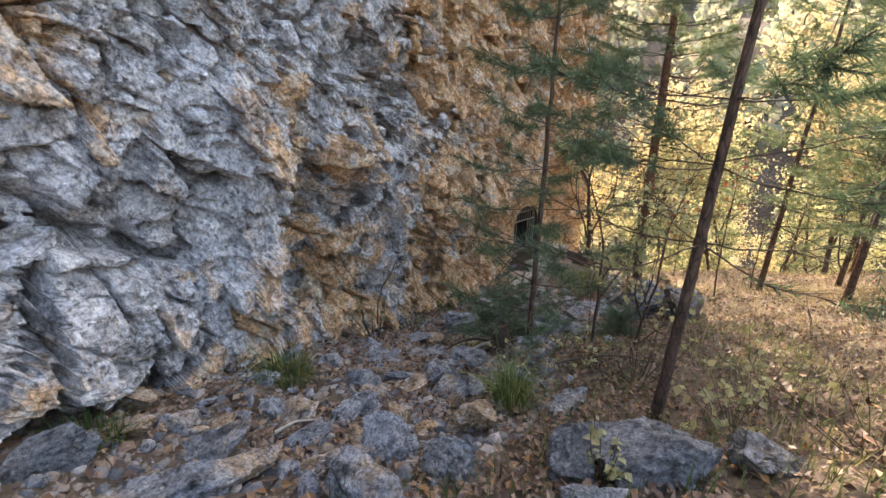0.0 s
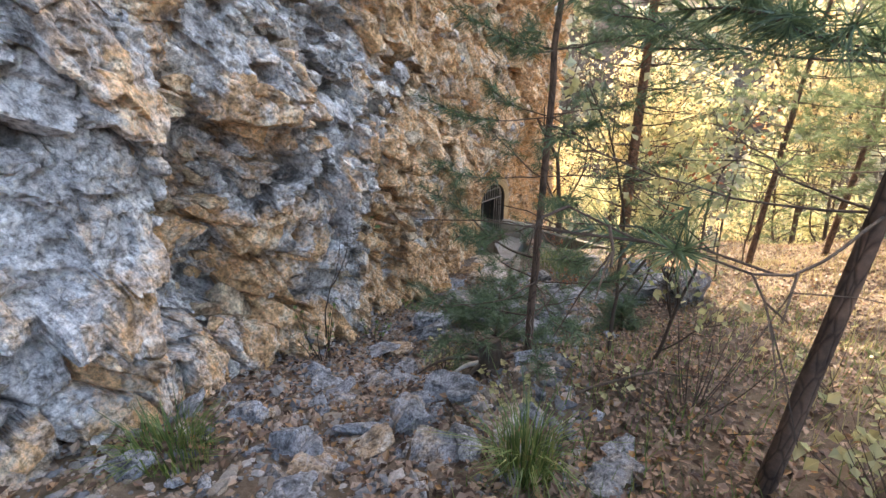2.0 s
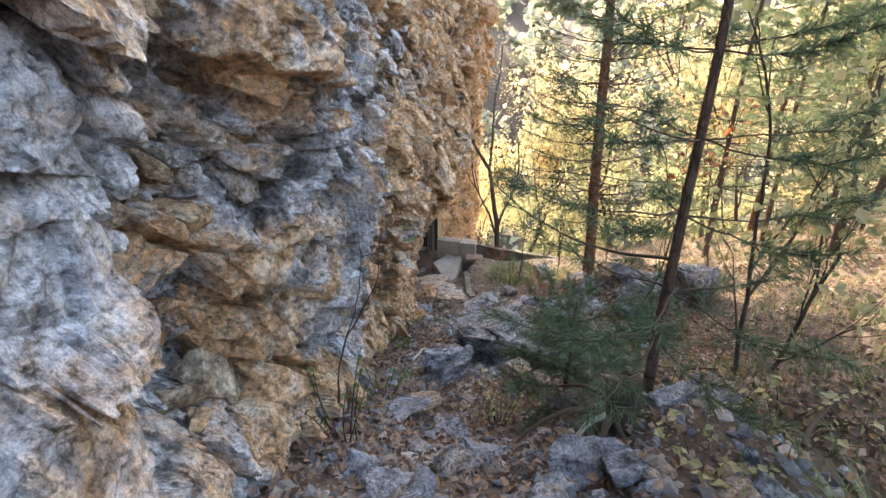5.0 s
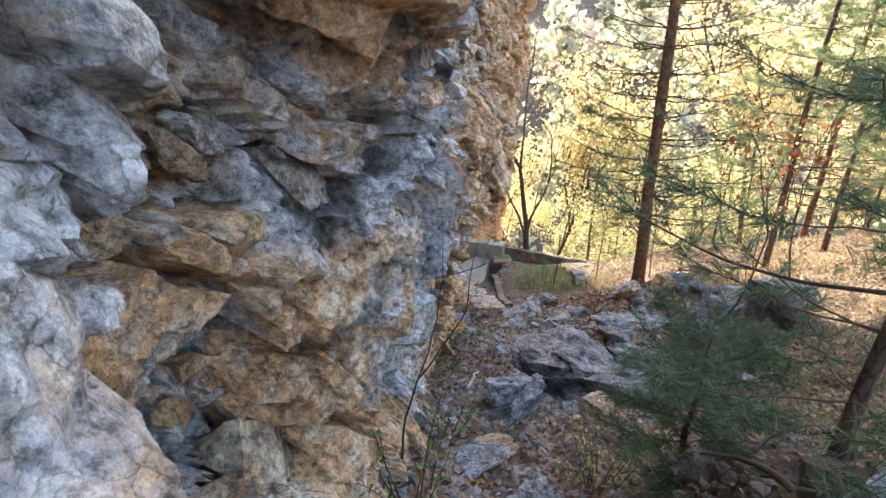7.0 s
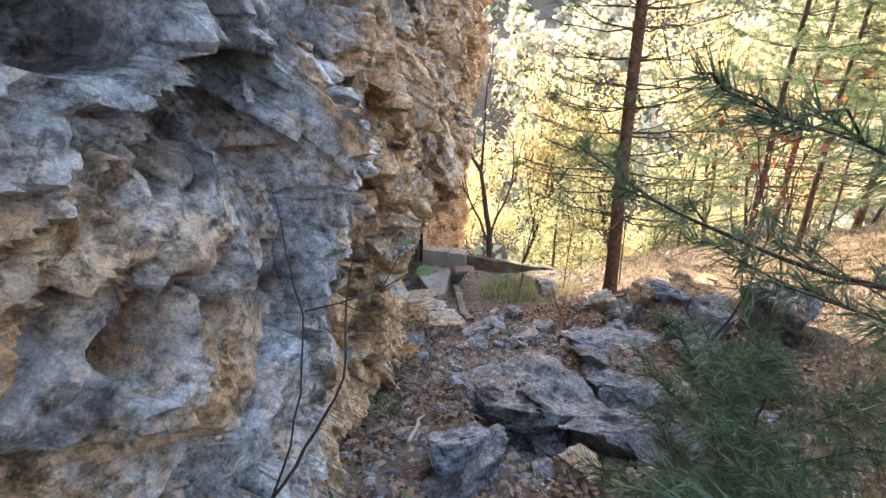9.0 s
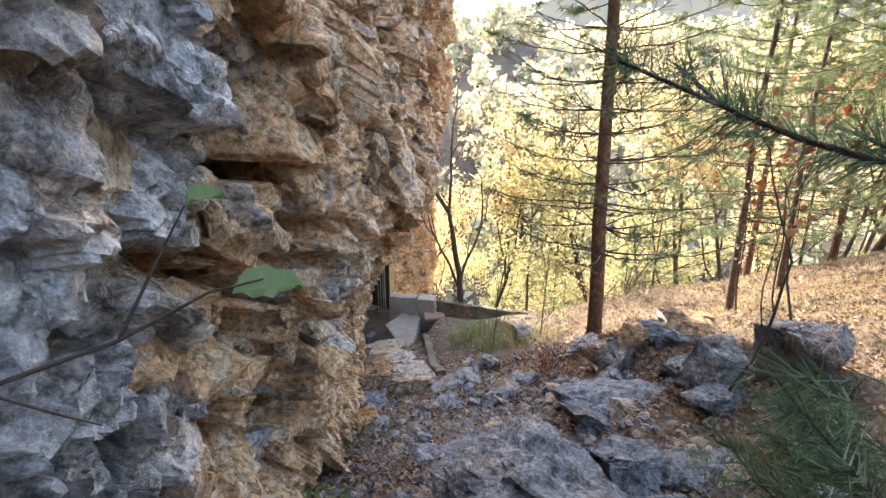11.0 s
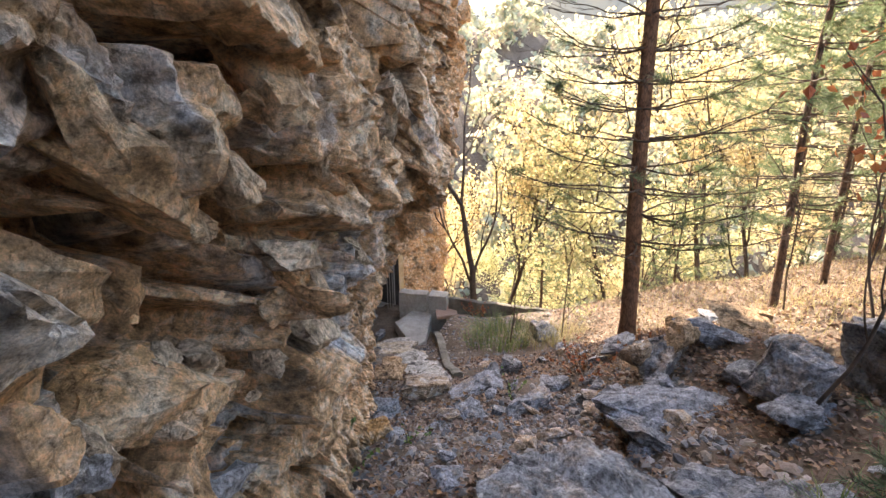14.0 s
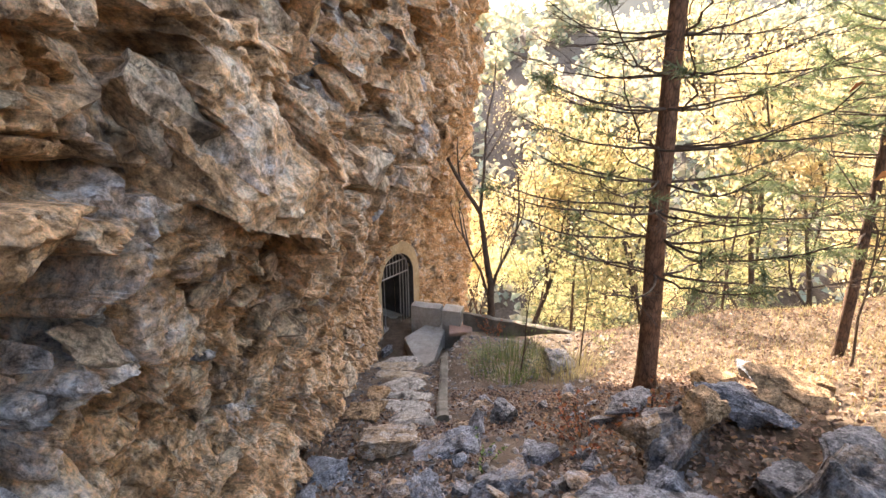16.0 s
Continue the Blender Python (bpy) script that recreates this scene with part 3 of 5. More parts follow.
def build_tunnel():
    # the bore behind the gate, and the rendered reveal round it
    inner = arch(GATE_W, 1.5)
    n = len(inner)
    rings = []
    for k, depth in enumerate(np.linspace(0.25, -6.0, 14)):
        for i, (a, b) in enumerate(inner):
            g = 0.1 * noise.noise(Vector((a * 2, b * 2, depth * 2))) if k > 1 else 0.0
            rings.append(GATE_M @ Vector((a + (a - GATE_W / 2) * g, depth, max(b * (1 + g), 0) - (0.02 if i in (0, n - 1) else 0))))
    f = [(k * n + i, k * n + i + 1, (k + 1) * n + i + 1, (k + 1) * n + i) for k in range(13) for i in range(n - 1)]
    f.append(tuple(13 * n + i for i in range(n)))
    ob = put("tunnel", np.array([tuple(v) for v in rings]), f, M_TUNNEL)
    tagged(ob, "dark rock-cut tunnel bored into the cliff behind the gate", "tunnel", kind="structure")
    outer = arch(GATE_W, 1.5, 0.34)
    v, f = [], []
    for pts, depth in ((inner, 0.24), (outer, 0.2), (outer, -0.5), (inner, -0.5)):
        v += [tuple(GATE_M @ Vector((a + 0.02 * noise.noise(Vector((a * 3, b * 3, depth))), depth + 0.03 * noise.noise(Vector((a * 4, b * 4, 1))), b))) for a, b in pts]
    f = [(k * n + i, k * n + i + 1, ((k + 1) % 4) * n + i + 1, ((k + 1) % 4) * n + i) for k in range(3) for i in range(n - 1)]
    ob = put("trim", np.array(v), f, M_PLASTER, smooth=False)
    tagged(ob, "ochre rendered reveal round the tunnel mouth", "trim", kind="structure")
    v = [GATE_M @ Vector(c) for c in ((-0.4, 0.35, 0.005), (GATE_W + 0.5, 0.35, 0.005), (GATE_W + 0.5, -6, 0.005), (-0.4, -6, 0.005), (-0.4, 0.35, -0.3), (GATE_W + 0.5, 0.35, -0.3))]
    ob = put("floor", np.array([tuple(c) for c in v]), [(0, 1, 2, 3), (0, 4, 5, 1)], M_CONCRETE)
    tagged(ob, "grey dusty concrete tunnel floor", "floor", kind="structure")


build_tunnel()


def bar(name, a, b, r, parent, sides=8):
    pts = [tuple(GATE_M @ Vector(a)), tuple(GATE_M @ Vector(b))]
    v, f = tube(pts, (r, r), sides)
    f = f.tolist() + [list(range(sides)), list(range(sides, 2 * sides))[::-1]]
    return put(name, v, f, M_STEEL, parent)


def build_gate():
    gate = tagged(new("metal_gate"), "arched grey steel bar gate standing open in the tunnel mouth", "gate")
    w = GATE_W
    pts = [tuple(GATE_M @ Vector((a, 0.08, b))) for a, b in arch(w - 0.06, 1.5)]
    pts = [tuple(Vector(p) + gate_way * 0.03) for p in pts]
    v, f = tube(pts, [0.022] * len(pts), 8)
    put("gate_frame", v, f, M_STEEL, gate)
    bar("rail", (0.03, 0.08, 1.5), (w - 0.03, 0.08, 1.5), 0.02, gate)
    bar("rail", (0.16, 0.08, 1.88), (w - 0.16, 0.08, 1.88), 0.016, gate)
    for k in range(1, 10):
        a = w * k / 10
        top = 1.5 + math.sqrt((w / 2) ** 2 - (a - w / 2) ** 2)
        bottom = 0.02 if k in (1, 2, 7, 8, 9) else 1.5       # the leaf in the middle stands open
        bar("bar", (a, 0.08, bottom), (a, 0.08, top), 0.013, gate)


build_gate()


def wall_run(name, pts, thick, top, bottom, material, label, category, cap=0.0, rough=0.02, seed=0, kind="structure"):
    """A low wall along pts (x, y), with a worn top; cap: how far a coping stands out."""
    v, f = [], []
    pts = [Vector((*p, 0)) for p in pts]
    line = []
    for a, b in zip(pts, pts[1:]):
        n = max(2, int((b - a).length / 0.15))
        line += [a.lerp(b, i / n) for i in range(n)]
    line.append(pts[-1])
    sec = [(-0.5, 0), (-0.5, 0.9), (-0.5, 1.0), (-0.25, 1.01), (0.25, 1.01), (0.5, 1.0), (0.5, 0.9), (0.5, 0)]
    for i, p in enumerate(line):
        t = (line[min(i + 1, len(line) - 1)] - line[max(i - 1, 0)]).normalized()
        side = Vector((t.y, -t.x, 0))
        tp = top(p) if callable(top) else top
        for a, b in sec:
            q = p + side * (a * (thick + (cap if b > 0.89 else 0)))
            q.z = bottom + (tp - bottom) * b
            w = noise.noise_vector(q * 2.3 + Vector((seed, 0, 0))) * rough
            v.append(tuple(q + w))
    k = len(sec)
    for i in range(len(line) - 1):
        f += [(i * k + j, i * k + j + 1, (i + 1) * k + j + 1, (i + 1) * k + j) for j in range(k - 1)]
    f += [tuple(range(k))[::-1], tuple(range((len(line) - 1) * k, len(line) * k))]
    ob = put(name, np.array(v), f, material)
    return tagged(ob, label, category, kind=kind)


wall_run("parapet", [(3.75, 17.75), (4.42, 17.3)], 0.3, -6.0, -7.2, M_CONCRETE, "low grey concrete parapet beside the tunnel gate", "parapet", 0.04)
wall_run("parapet_stone", [(4.48, 17.23), (4.9, 16.95)], 0.38, -6.0, -7.2, M_CONCRETE, "pale concrete block at the bend of the parapet", "parapet", 0.05, 0.02, 3)
wall_run("parapet_long", [(4.93, 16.92), (6.9, 15.1), (8.1, 14.0), (9.6, 12.9)], 0.15, -6.08, -7.4, M_OLDWALL, "long weathered low stone parapet along the drop", "parapet", 0.0, 0.05, 7)


def prism(name, outline, top, bottom, material, label, category, kind="", bevel=0.015):
    bm = bmesh.new()
    vs = [bm.verts.new((x, y, top + dz)) for x, y, dz in outline]
    face = bm.faces.new(vs)
    if face.normal.z < 0:
        face.normal_flip()
    ext = bmesh.ops.extrude_face_region(bm, geom=[face])
    for g in ext["geom"]:
        if isinstance(g, bmesh.types.BMVert):
            g.co.z = bottom
    bmesh.ops.recalc_face_normals(bm, faces=bm.faces)
    bmesh.ops.bevel(bm, geom=list(bm.edges), offset=bevel, segments=2, affect="EDGES")
    ob = part(name, bm, material, None)
    return tagged(ob, label, category, kind=kind)


prism("ramp_cheek", [(3.27, 16.85, 0), (4.45, 17.75, 0.0), (4.62, 17.4, 0), (3.75, 15.75, -0.12), (3.34, 15.45, -0.14)], -6.52, -7.3, M_CONCRETE, "pale concrete cheek wall beside the tunnel steps", "wall", "structure")
prism("paving_slab", [(4.42, 16.6, 0), (5.0, 16.45, 0.02), (5.2, 17.1, 0.12), (4.62, 17.25, 0.12)], -6.46, -6.56, M_SLAB, "pinkish flat paving slab lying against the parapet", "slab")
wall_run("kerb", [(4.55, 17.0), (3.75, 14.9), (2.75, 11.9), (2.55, 11.2)], 0.16, lambda p: gz(p.x, p.y) + 0.07, -7.0, M_OLDWALL, "narrow crumbling concrete kerb beside the steps", "kerb", 0.0, 0.03, 5)


# ---- rocks ----
def rock_mesh(name, seed, material, detail=3, flat=0.6, cuts=11, rough=0.05):
    """An angular broken stone about 1 across: a ball cut by random planes, with rough faces."""
    rng = random.Random(seed)
    bm = bmesh.new()
    bmesh.ops.create_icosphere(bm, subdivisions=detail, radius=0.62)
    planes = []
    for k in range(cuts):
        d = Vector((rng.gauss(0, 1), rng.gauss(0, 1), rng.gauss(0, 0.8))).normalized()
        planes.append((d, rng.uniform(0.2, 0.44)))
    planes.append((Vector((rng.gauss(0, 0.2), rng.gauss(0, 0.2), 1)).normalized(), 0.3))
    off = Vector((seed * 3.1, seed * 1.7, seed))
    for v in bm.verts:
        for d, lim in planes:
            over = v.co.dot(d) - lim
            if over > 0:
                v.co -= d * over
        v.co += v.co.normalized() * (rough * 0.7 * noise.fractal(v.co * 4 + off, 0.7, 2.0, 4) + rough * 0.3 * noise.noise(v.co * 1.5 + off))
        if detail > 2:
            v.co += v.co.normalized() * (chip(v.co, off, 2.2, 0.06, 0.25) + chip(v.co, off, 6.0, 0.03, 0.35) + chip(v.co, off, 15.0, 0.012, 0.35))
        v.co.z *= flat
    me = bpy.data.meshes.new(name)
    bm.to_mesh(me)
    bm.free()
    me.materials.append(material)
    return me


BOULDER_LABELS = "angular blue-grey limestone boulder lying on the slope"


def boulder(x, y, size, seed, rz=0.0, rx=0.0, sink=0.3, z=None, label=BOULDER_LABELS, material=None, flat=0.65, name="boulder", detail=5):
    me = rock_mesh("boulder", seed, material or M_BOULDER, detail, flat, 15, 0.05)
    ob = new(name, me)
    base = gz(x, y) if z is None else z
    sx, sy, sz = (1.22 * d for d in size)
    ob.matrix_basis = Matrix.LocRotScale((x, y, base + sz * flat * (0.5 - sink)), Euler((radians(rx), radians(rx * 0.5), radians(rz))), (sx, sy, sz))
    return tagged(ob, label, "boulder", "boulders on the slope")




# ---- trees ----
def leaf_quads(soup, centres, normals, ways, size, aspect=0.6, fold=0.25):
    """Small folded leaves: six-sided, bent along the middle."""
    c, n, w = (np.asarray(a, float) for a in (centres, normals, ways))
    w = w / (np.linalg.norm(w, axis=1)[:, None] + 1e-9)
    side = np.cross(n, w)
    side /= np.linalg.norm(side, axis=1)[:, None] + 1e-9
    up = np.cross(w, side)
    size = np.asarray(size, float)[:, None] * np.ones((len(c), 1))
    h = size * aspect * 0.5
    v = np.stack([c, c + w * size * 0.4 + side * h + up * h * fold, c + w * size, c + w * size * 0.4 - side * h + up * h * fold], 1).reshape(-1, 3)
    i = np.arange(len(c)) * 4
    f = np.stack([i, i + 1, i + 2], 1), np.stack([i, i + 2, i + 3], 1)
    soup.add(v, np.concatenate(f))


def needle_tuft(base, way, rng, count, length, spread=0.9, back=0.22, width=0.0022):
    """Triangles for the needles round the end of a twig."""
    way = way / np.linalg.norm(way)
    t = rng.random(count)
    b = base - way * (back * t[:, None])
    r = rng.normal(size=(count, 3))
    r -= (r @ way)[:, None] * way
    r /= np.linalg.norm(r, axis=1)[:, None] + 1e-9
    d = way[None] * rng.uniform(0.35, 1.0, (count, 1)) + r * rng.uniform(0.5, 1.0, (count, 1)) * spread
    d /= np.linalg.norm(d, axis=1)[:, None]
    ln = length * rng.uniform(0.7, 1.1, (count, 1))
    side = np.cross(d, rng.normal(size=(count, 3)))
    side /= np.linalg.norm(side, axis=1)[:, None] + 1e-9
    droop = np.array([0, 0, -1.0]) * ln * rng.uniform(0, 0.25, (count, 1))
    return np.stack([b - side * width, b + side * width, b + d * ln + droop], 1).reshape(-1, 3)


def pine(seed, height, radius, first, whorls, reach, tufts, needles, length, bark, needle_mat, lean=(0, 0), bare=0.35, crook=0.03, label="", lift=0.25, dead_to=0.0, width=0.0022, per=5, single=True, thin=0.24):
    """A young pine: trunk, whorled limbs with twigs, needles in brushes at their ends."""
    rng = np.random.default_rng(seed)
    root = new("pine_tree")
    zz = np.linspace(-0.25, height, 26)
    wob = np.cumsum(rng.normal(0, crook * 0.25, (26, 2)), 0)
    pts = np.stack([lean[0] * zz + wob[:, 0], lean[1] * zz + wob[:, 1], zz], 1)
    rad = radius * (1 - 0.88 * np.clip(zz / height, 0, 1)) + radius * 0.45 * np.exp(-np.clip(zz + 0.25, 0, None) / 0.18)
    v, f = tube(pts, rad, 12)
    v = v + 0.06 * radius * vnoise(v * (1, 1, 0.4), 0.05, seed)[:, None] * np.array([1, 1, 0])
    put("trunk", v, f, bark, root, True)
    limbs, crown = Soup(), []
    made = []
    for k in range(whorls):
        zf = (k + rng.uniform(-0.15, 0.15)) / whorls
        z = first + (height - first) * max(zf, 0)
        at = np.array([np.interp(z, zz, pts[:, 0]), np.interp(z, zz, pts[:, 1]), z])
        r0 = np.interp(z, zz, rad)
        frac = 1 - z / height
        dead = z < dead_to
        for b in range(per):
            az = 2 * np.pi * (b / per) + k * 1.1 + rng.normal(0, 0.25)
            ln = reach * (0.25 + 0.75 * frac ** 0.7) * rng.uniform(0.65, 1.1)
            out = np.array([np.cos(az), np.sin(az), 0])
            tt = np.linspace(0, 1, 9)
            sag = lift * (1 - 1.6 * frac) + rng.normal(0, 0.06)
            curve = at + out * (ln * tt)[:, None] + np.array([0, 0, 1.0]) * (ln * (sag * tt + 0.22 * tt ** 2.5 + 0.02 * rng.normal(size=9).cumsum() * 0.5))[:, None]
            curve = curve + np.cross(out, (0, 0, 1)) * (0.02 * ln * rng.normal(size=9).cumsum())[:, None]
            if single:
                limbs = Soup()
                made.append(limbs)
            br = max(r0 * thin, 0.004) * (1 - 0.8 * tt) + 0.0012
            limbs.add(*tube(curve, br, 5))
            for q in range(tufts):
                p = bare + (1 - bare) * (q + 1) / tufts
                base = np.array([np.interp(p, tt, curve[:, i]) for i in range(3)])
                side = np.cross(out, (0, 0, 1)) * (1 if q % 2 else -1)
                way = out * 0.8 + side * rng.uniform(0.4, 1.1) * (q < tufts - 1) + np.array([0, 0, rng.uniform(-0.1, 0.45)])
                tw = ln * rng.uniform(0.12, 0.32) * (1.2 - 0.6 * p) if q < tufts - 1 else 0.06
                end = base + way / np.linalg.norm(way) * tw
                mid = (base + end) / 2 + rng.normal(0, 0.012, 3)
                limbs.add(*tube([base, mid, end], (0.0035, 0.003, 0.002), 4))
                if dead and rng.random() < 0.85:
                    for e in range(2):
                        w2 = way + rng.normal(0, 0.6, 3)
                        limbs.add(*tube([mid, mid + w2 * tw * 0.4, mid + w2 * tw * 0.7 - np.array([0, 0, 0.02])], (0.0022, 0.0018, 0.001), 3))
                    continue
                crown.append(needle_tuft(end, way, rng, needles, length, width=width))
                if rng.random() < 0.5:
                    crown.append(needle_tuft(mid, way + rng.normal(0, 0.5, 3), rng, needles // 2, length, width=width))
    for one in made or [limbs]:
        one.put("limb" if single else "branchwork", M_TWIG, root)
    cv = np.concatenate(crown)
    put("crown", cv, np.arange(len(cv)).reshape(-1, 3), needle_mat, root)
    return tagged(root, label or "slender pine with long dark green needles", "tree", "pines beside the path")


def broadleaf(seed, height, radius, fork, spread, leaves, leaf_size, leaf_mat, label, lean=(0.0, 0.0), levels=3, bark=None, crown_low=0.35, name="tree", kids=4, single=False):
    """A deciduous tree: a forking trunk, limbs and twigs, and single leaves round the twigs."""
    rng = np.random.default_rng(seed)
    root = new(name)
    trunk, limbs = Soup(), Soup()
    tips = []

    def grow(base, way, ln, rad, level):
        n = 7
        pts = [np.asarray(base, float)]
        w = way / np.linalg.norm(way)
        for i in range(n):
            w = w + rng.normal(0, 0.09, 3) + np.array([0, 0, 0.05])
            w /= np.linalg.norm(w)
            pts.append(pts[-1] + w * ln / n)
        end = 0.55 if level < levels else 0.25
        tb = tube(pts, rad * np.linspace(1, end, n + 1), 9 if level == 0 else 5)
        if level and single:
            put("limb", *tb, bark or M_TWIG, root, True)
        else:
            (trunk if level == 0 else limbs).add(*tb)
        if level >= 1:
            for i in range(2, n + 1):
                tips.append((pts[i], level))
        if level < levels:
            for k in range(kids if level else kids + 1):
                i = n if k == 0 else int(rng.integers(3, n + 1)) if level else int(rng.integers(max(2, int(n * fork)), n + 1))
                side = rng.normal(size=3)
                side -= (side @ w) * w
                side /= np.linalg.norm(side)
                d = w + side * spread * rng.uniform(0.5, 1.2)
                grow(pts[i], d, ln * rng.uniform(0.5, 0.75), rad * (0.62 if k == 0 else 0.45), level + 1)

    grow((0, 0, -0.15), np.array([lean[0], lean[1], 1.0]), height * 0.52, radius, 0)
    trunk.put("trunk", bark or M_TWIG, root, True)
    if not single:
        limbs.put("branchwork", bark or M_TWIG, root, True)
    pts = np.array([t[0] for t in tips if t[1] >= min(2, levels)])
    pts = pts[pts[:, 2] > height * crown_low] if (pts[:, 2] > height * crown_low).any() else pts
    if leaves:
        idx = rng.integers(0, len(pts), leaves)
        c = pts[idx] + rng.normal(0, leaf_size * 1.6, (leaves, 3))
        nrm = rng.normal(size=(leaves, 3)) + (0, 0, 0.8)
        way = rng.normal(size=(leaves, 3)) + (0, 0, -0.5)
        s = Soup()
        leaf_quads(s, c, nrm, way, leaf_size * rng.uniform(0.6, 1.25, leaves), 0.75)
        s.put("crown", leaf_mat, root)
    return tagged(root, label, "tree", "broadleaved trees")


def stand(ob, x, y, rz=0.0, sink=0.0, scale=1.0, z=None):
    ob.matrix_basis = Matrix.LocRotScale((x, y, (gz(x, y) if z is None else z) - sink), Euler((0, 0, radians(rz))), (scale,) * 3)
    return ob


stand(pine(1, 6.5, 0.038, 1.25, 12, 1.35, 8, 75, 0.13, M_BARK, M_NEEDLE, lean=(0.03, 0.02), bare=0.4, label="leaning young pine with brown bark and sparse dark limbs", dead_to=1.7, thin=0.15), 1.46, 2.5)
slim = stand(pine(2, 5.2, 0.033, 0.35, 12, 1.0, 5, 60, 0.12, M_BARK, M_NEEDLE, lean=(-0.01, 0.0), bare=0.35, label="slim young pine with blue-green needles beside a dark stump", lift=0.3, thin=0.17), 0.93, 4.3)
tall = stand(pine(3, 13.0, 0.115, 1.5, 34, 2.2, 8, 50, 0.14, M_BARK_RED, M_NEEDLE_LIT, lean=(-0.03, 0.01), bare=0.4, label="tall straight pine with reddish bark and long thin limbs", lift=0.02, dead_to=4.6, width=0.0045, thin=0.14, per=7), 4.62, 10.0)
other = pine(4, 9.0, 0.062, 1.6, 17, 2.0, 6, 45, 0.14, M_BARK, M_NEEDLE_LIT, lean=(0.02, 0.03), bare=0.35, label="slender pine on the bank among yellow trees, sunlight painted into its needles", dead_to=1.5, width=0.0045, single=False)
stand(other, 7.0, 7.1)
rng_t = random.Random(5)
spots = [(9.2, 6.2), (7.45, 9.75), (9.8, 10.3), (11, 9), (12.1, 12.4), (13, 11), (16.1, 13.2), (7.4, 4.4), (8.6, 5.4), (12, 7), (7.2, 2.0), (9.5, 3.5), (14, 8), (12.5, 4.5), (16, 10), (15, 5.5), (11.5, 2.5), (8.5, 0.0)] + [xy(*c) for c in ((20.5, 7.5), (22, 3.2), (25, 5), (27, 9))]
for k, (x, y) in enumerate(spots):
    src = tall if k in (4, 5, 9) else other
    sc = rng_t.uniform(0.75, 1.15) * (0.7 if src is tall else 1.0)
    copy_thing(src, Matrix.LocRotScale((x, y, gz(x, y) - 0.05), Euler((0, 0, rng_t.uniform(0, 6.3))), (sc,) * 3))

# low young pine whose boughs spread over the path
stand(pine(6, 0.85, 0.022, 0.1, 5, 0.8, 6, 60, 0.12, M_BARK, M_NEEDLE, bare=0.15, label="bushy knee-high young pine with soft blue-green needles", lift=0.35), 0.82, 4.88)
stand(pine(8, 0.5, 0.012, 0.08, 4, 0.45, 5, 45, 0.1, M_BARK, M_NEEDLE, bare=0.15, label="tiny pine seedling among the boulders", lift=0.35), 2.8, 6.1)


def add_bough(root):
    """The long bough of the slim pine that hangs over the path."""
    rng = np.random.default_rng(77)
    knots = np.array([(0.93, 4.3, -0.62), (0.82, 4.58, -0.69), (0.7, 4.87, -0.7), (0.55, 5.25, -0.62), (0.43, 5.57, -0.47)]) - np.array(root.matrix_basis.translation)
    t = np.linspace(0, 4, 22)
    line = np.stack([np.interp(t, range(5), knots[:, i]) for i in range(3)], 1)
    line[1:-1] = (line[:-2] + 2 * line[1:-1] + line[2:]) / 4
    put("limb", *tube(line, np.linspace(0.011, 0.0035, 22), 7), M_TWIG, root, True)
    tri = []
    for k in range(7, 22):
        p, way = line[k], line[k] - line[k - 1]
        way = way / np.linalg.norm(way)
        if k > 14:
            tri.append(needle_tuft(p, way, rng, 45, 0.15, spread=1.7, back=0.06, width=0.0011))
        if k % 2 == 0 and k < 21:
            w2 = way + np.cross(way, (0, 0, 1)) * rng.choice([-0.9, 0.9]) + np.array([0, 0, rng.uniform(-0.1, 0.3)])
            e = p + w2 / np.linalg.norm(w2) * rng.uniform(0.12, 0.2)
            put("limb", *tube([p, (p + e) / 2, e], (0.004, 0.0035, 0.003), 5), M_TWIG, root)
            tri.append(needle_tuft(e, w2, rng, 90, 0.15, spread=1.4, back=0.07, width=0.0011))
    v = np.concatenate(tri)
    put("needle_brush", v, np.arange(len(v)).reshape(-1, 3), M_NEEDLE, root)


add_bough(slim)
# broadleaved trees
stand(broadleaf(11, 6.5, 0.11, 0.3, 0.5, 900, 0.06, M_YELLOW, "slim forked dark tree with a few yellow leaves behind the parapet", levels=3, crown_low=0.45, single=True, kids=3), 5.75, 16.9, z=-6.7)
maple = broadleaf(12, 2.3, 0.018, 0.3, 0.7, 260, 0.075, M_LIME, "slender maple sapling with yellow-green leaves", levels=2, crown_low=0.3, name="sapling", single=True)
stand(maple, 1.62, 4.25)
yellow = broadleaf(13, 9.0, 0.09, 0.3, 0.65, 4200, 0.13, M_YELLOW, "tall sunlit tree with thin yellow autumn leaves", levels=3, crown_low=0.15)
stand(yellow, *xy(21, 1.5))
lime = broadleaf(14, 8.0, 0.08, 0.3, 0.7, 4200, 0.13, M_LIME, "sunlit tree with yellow-green leaves down the slope", levels=3, crown_low=0.12)
stand(lime, *xy(23, 6))
rng_t = random.Random(8)
for k, (s, u) in enumerate([(20, 5), (24, -1), (27, 3), (22, 9), (26, 8), (30, 0), (31, 6), (19, 9), (17, 11), (15, 10), (29, 12), (24, 13), (34, 3), (35, 10), (13, 12), (20, 14), (38, -3), (11, 13), (9, 12), (40, 6), (7, 13), (27, 17), (16, 16), (5, 12)]):
    x, y = xy(s, u)
    sc = rng_t.uniform(0.8, 1.4)
    copy_thing(yellow if k % 2 else lime, Matrix.LocRotScale((x, y, gz(x, y) - 0.1), Euler((0, 0, rng_t.uniform(0, 6.3))), (sc,) * 3))


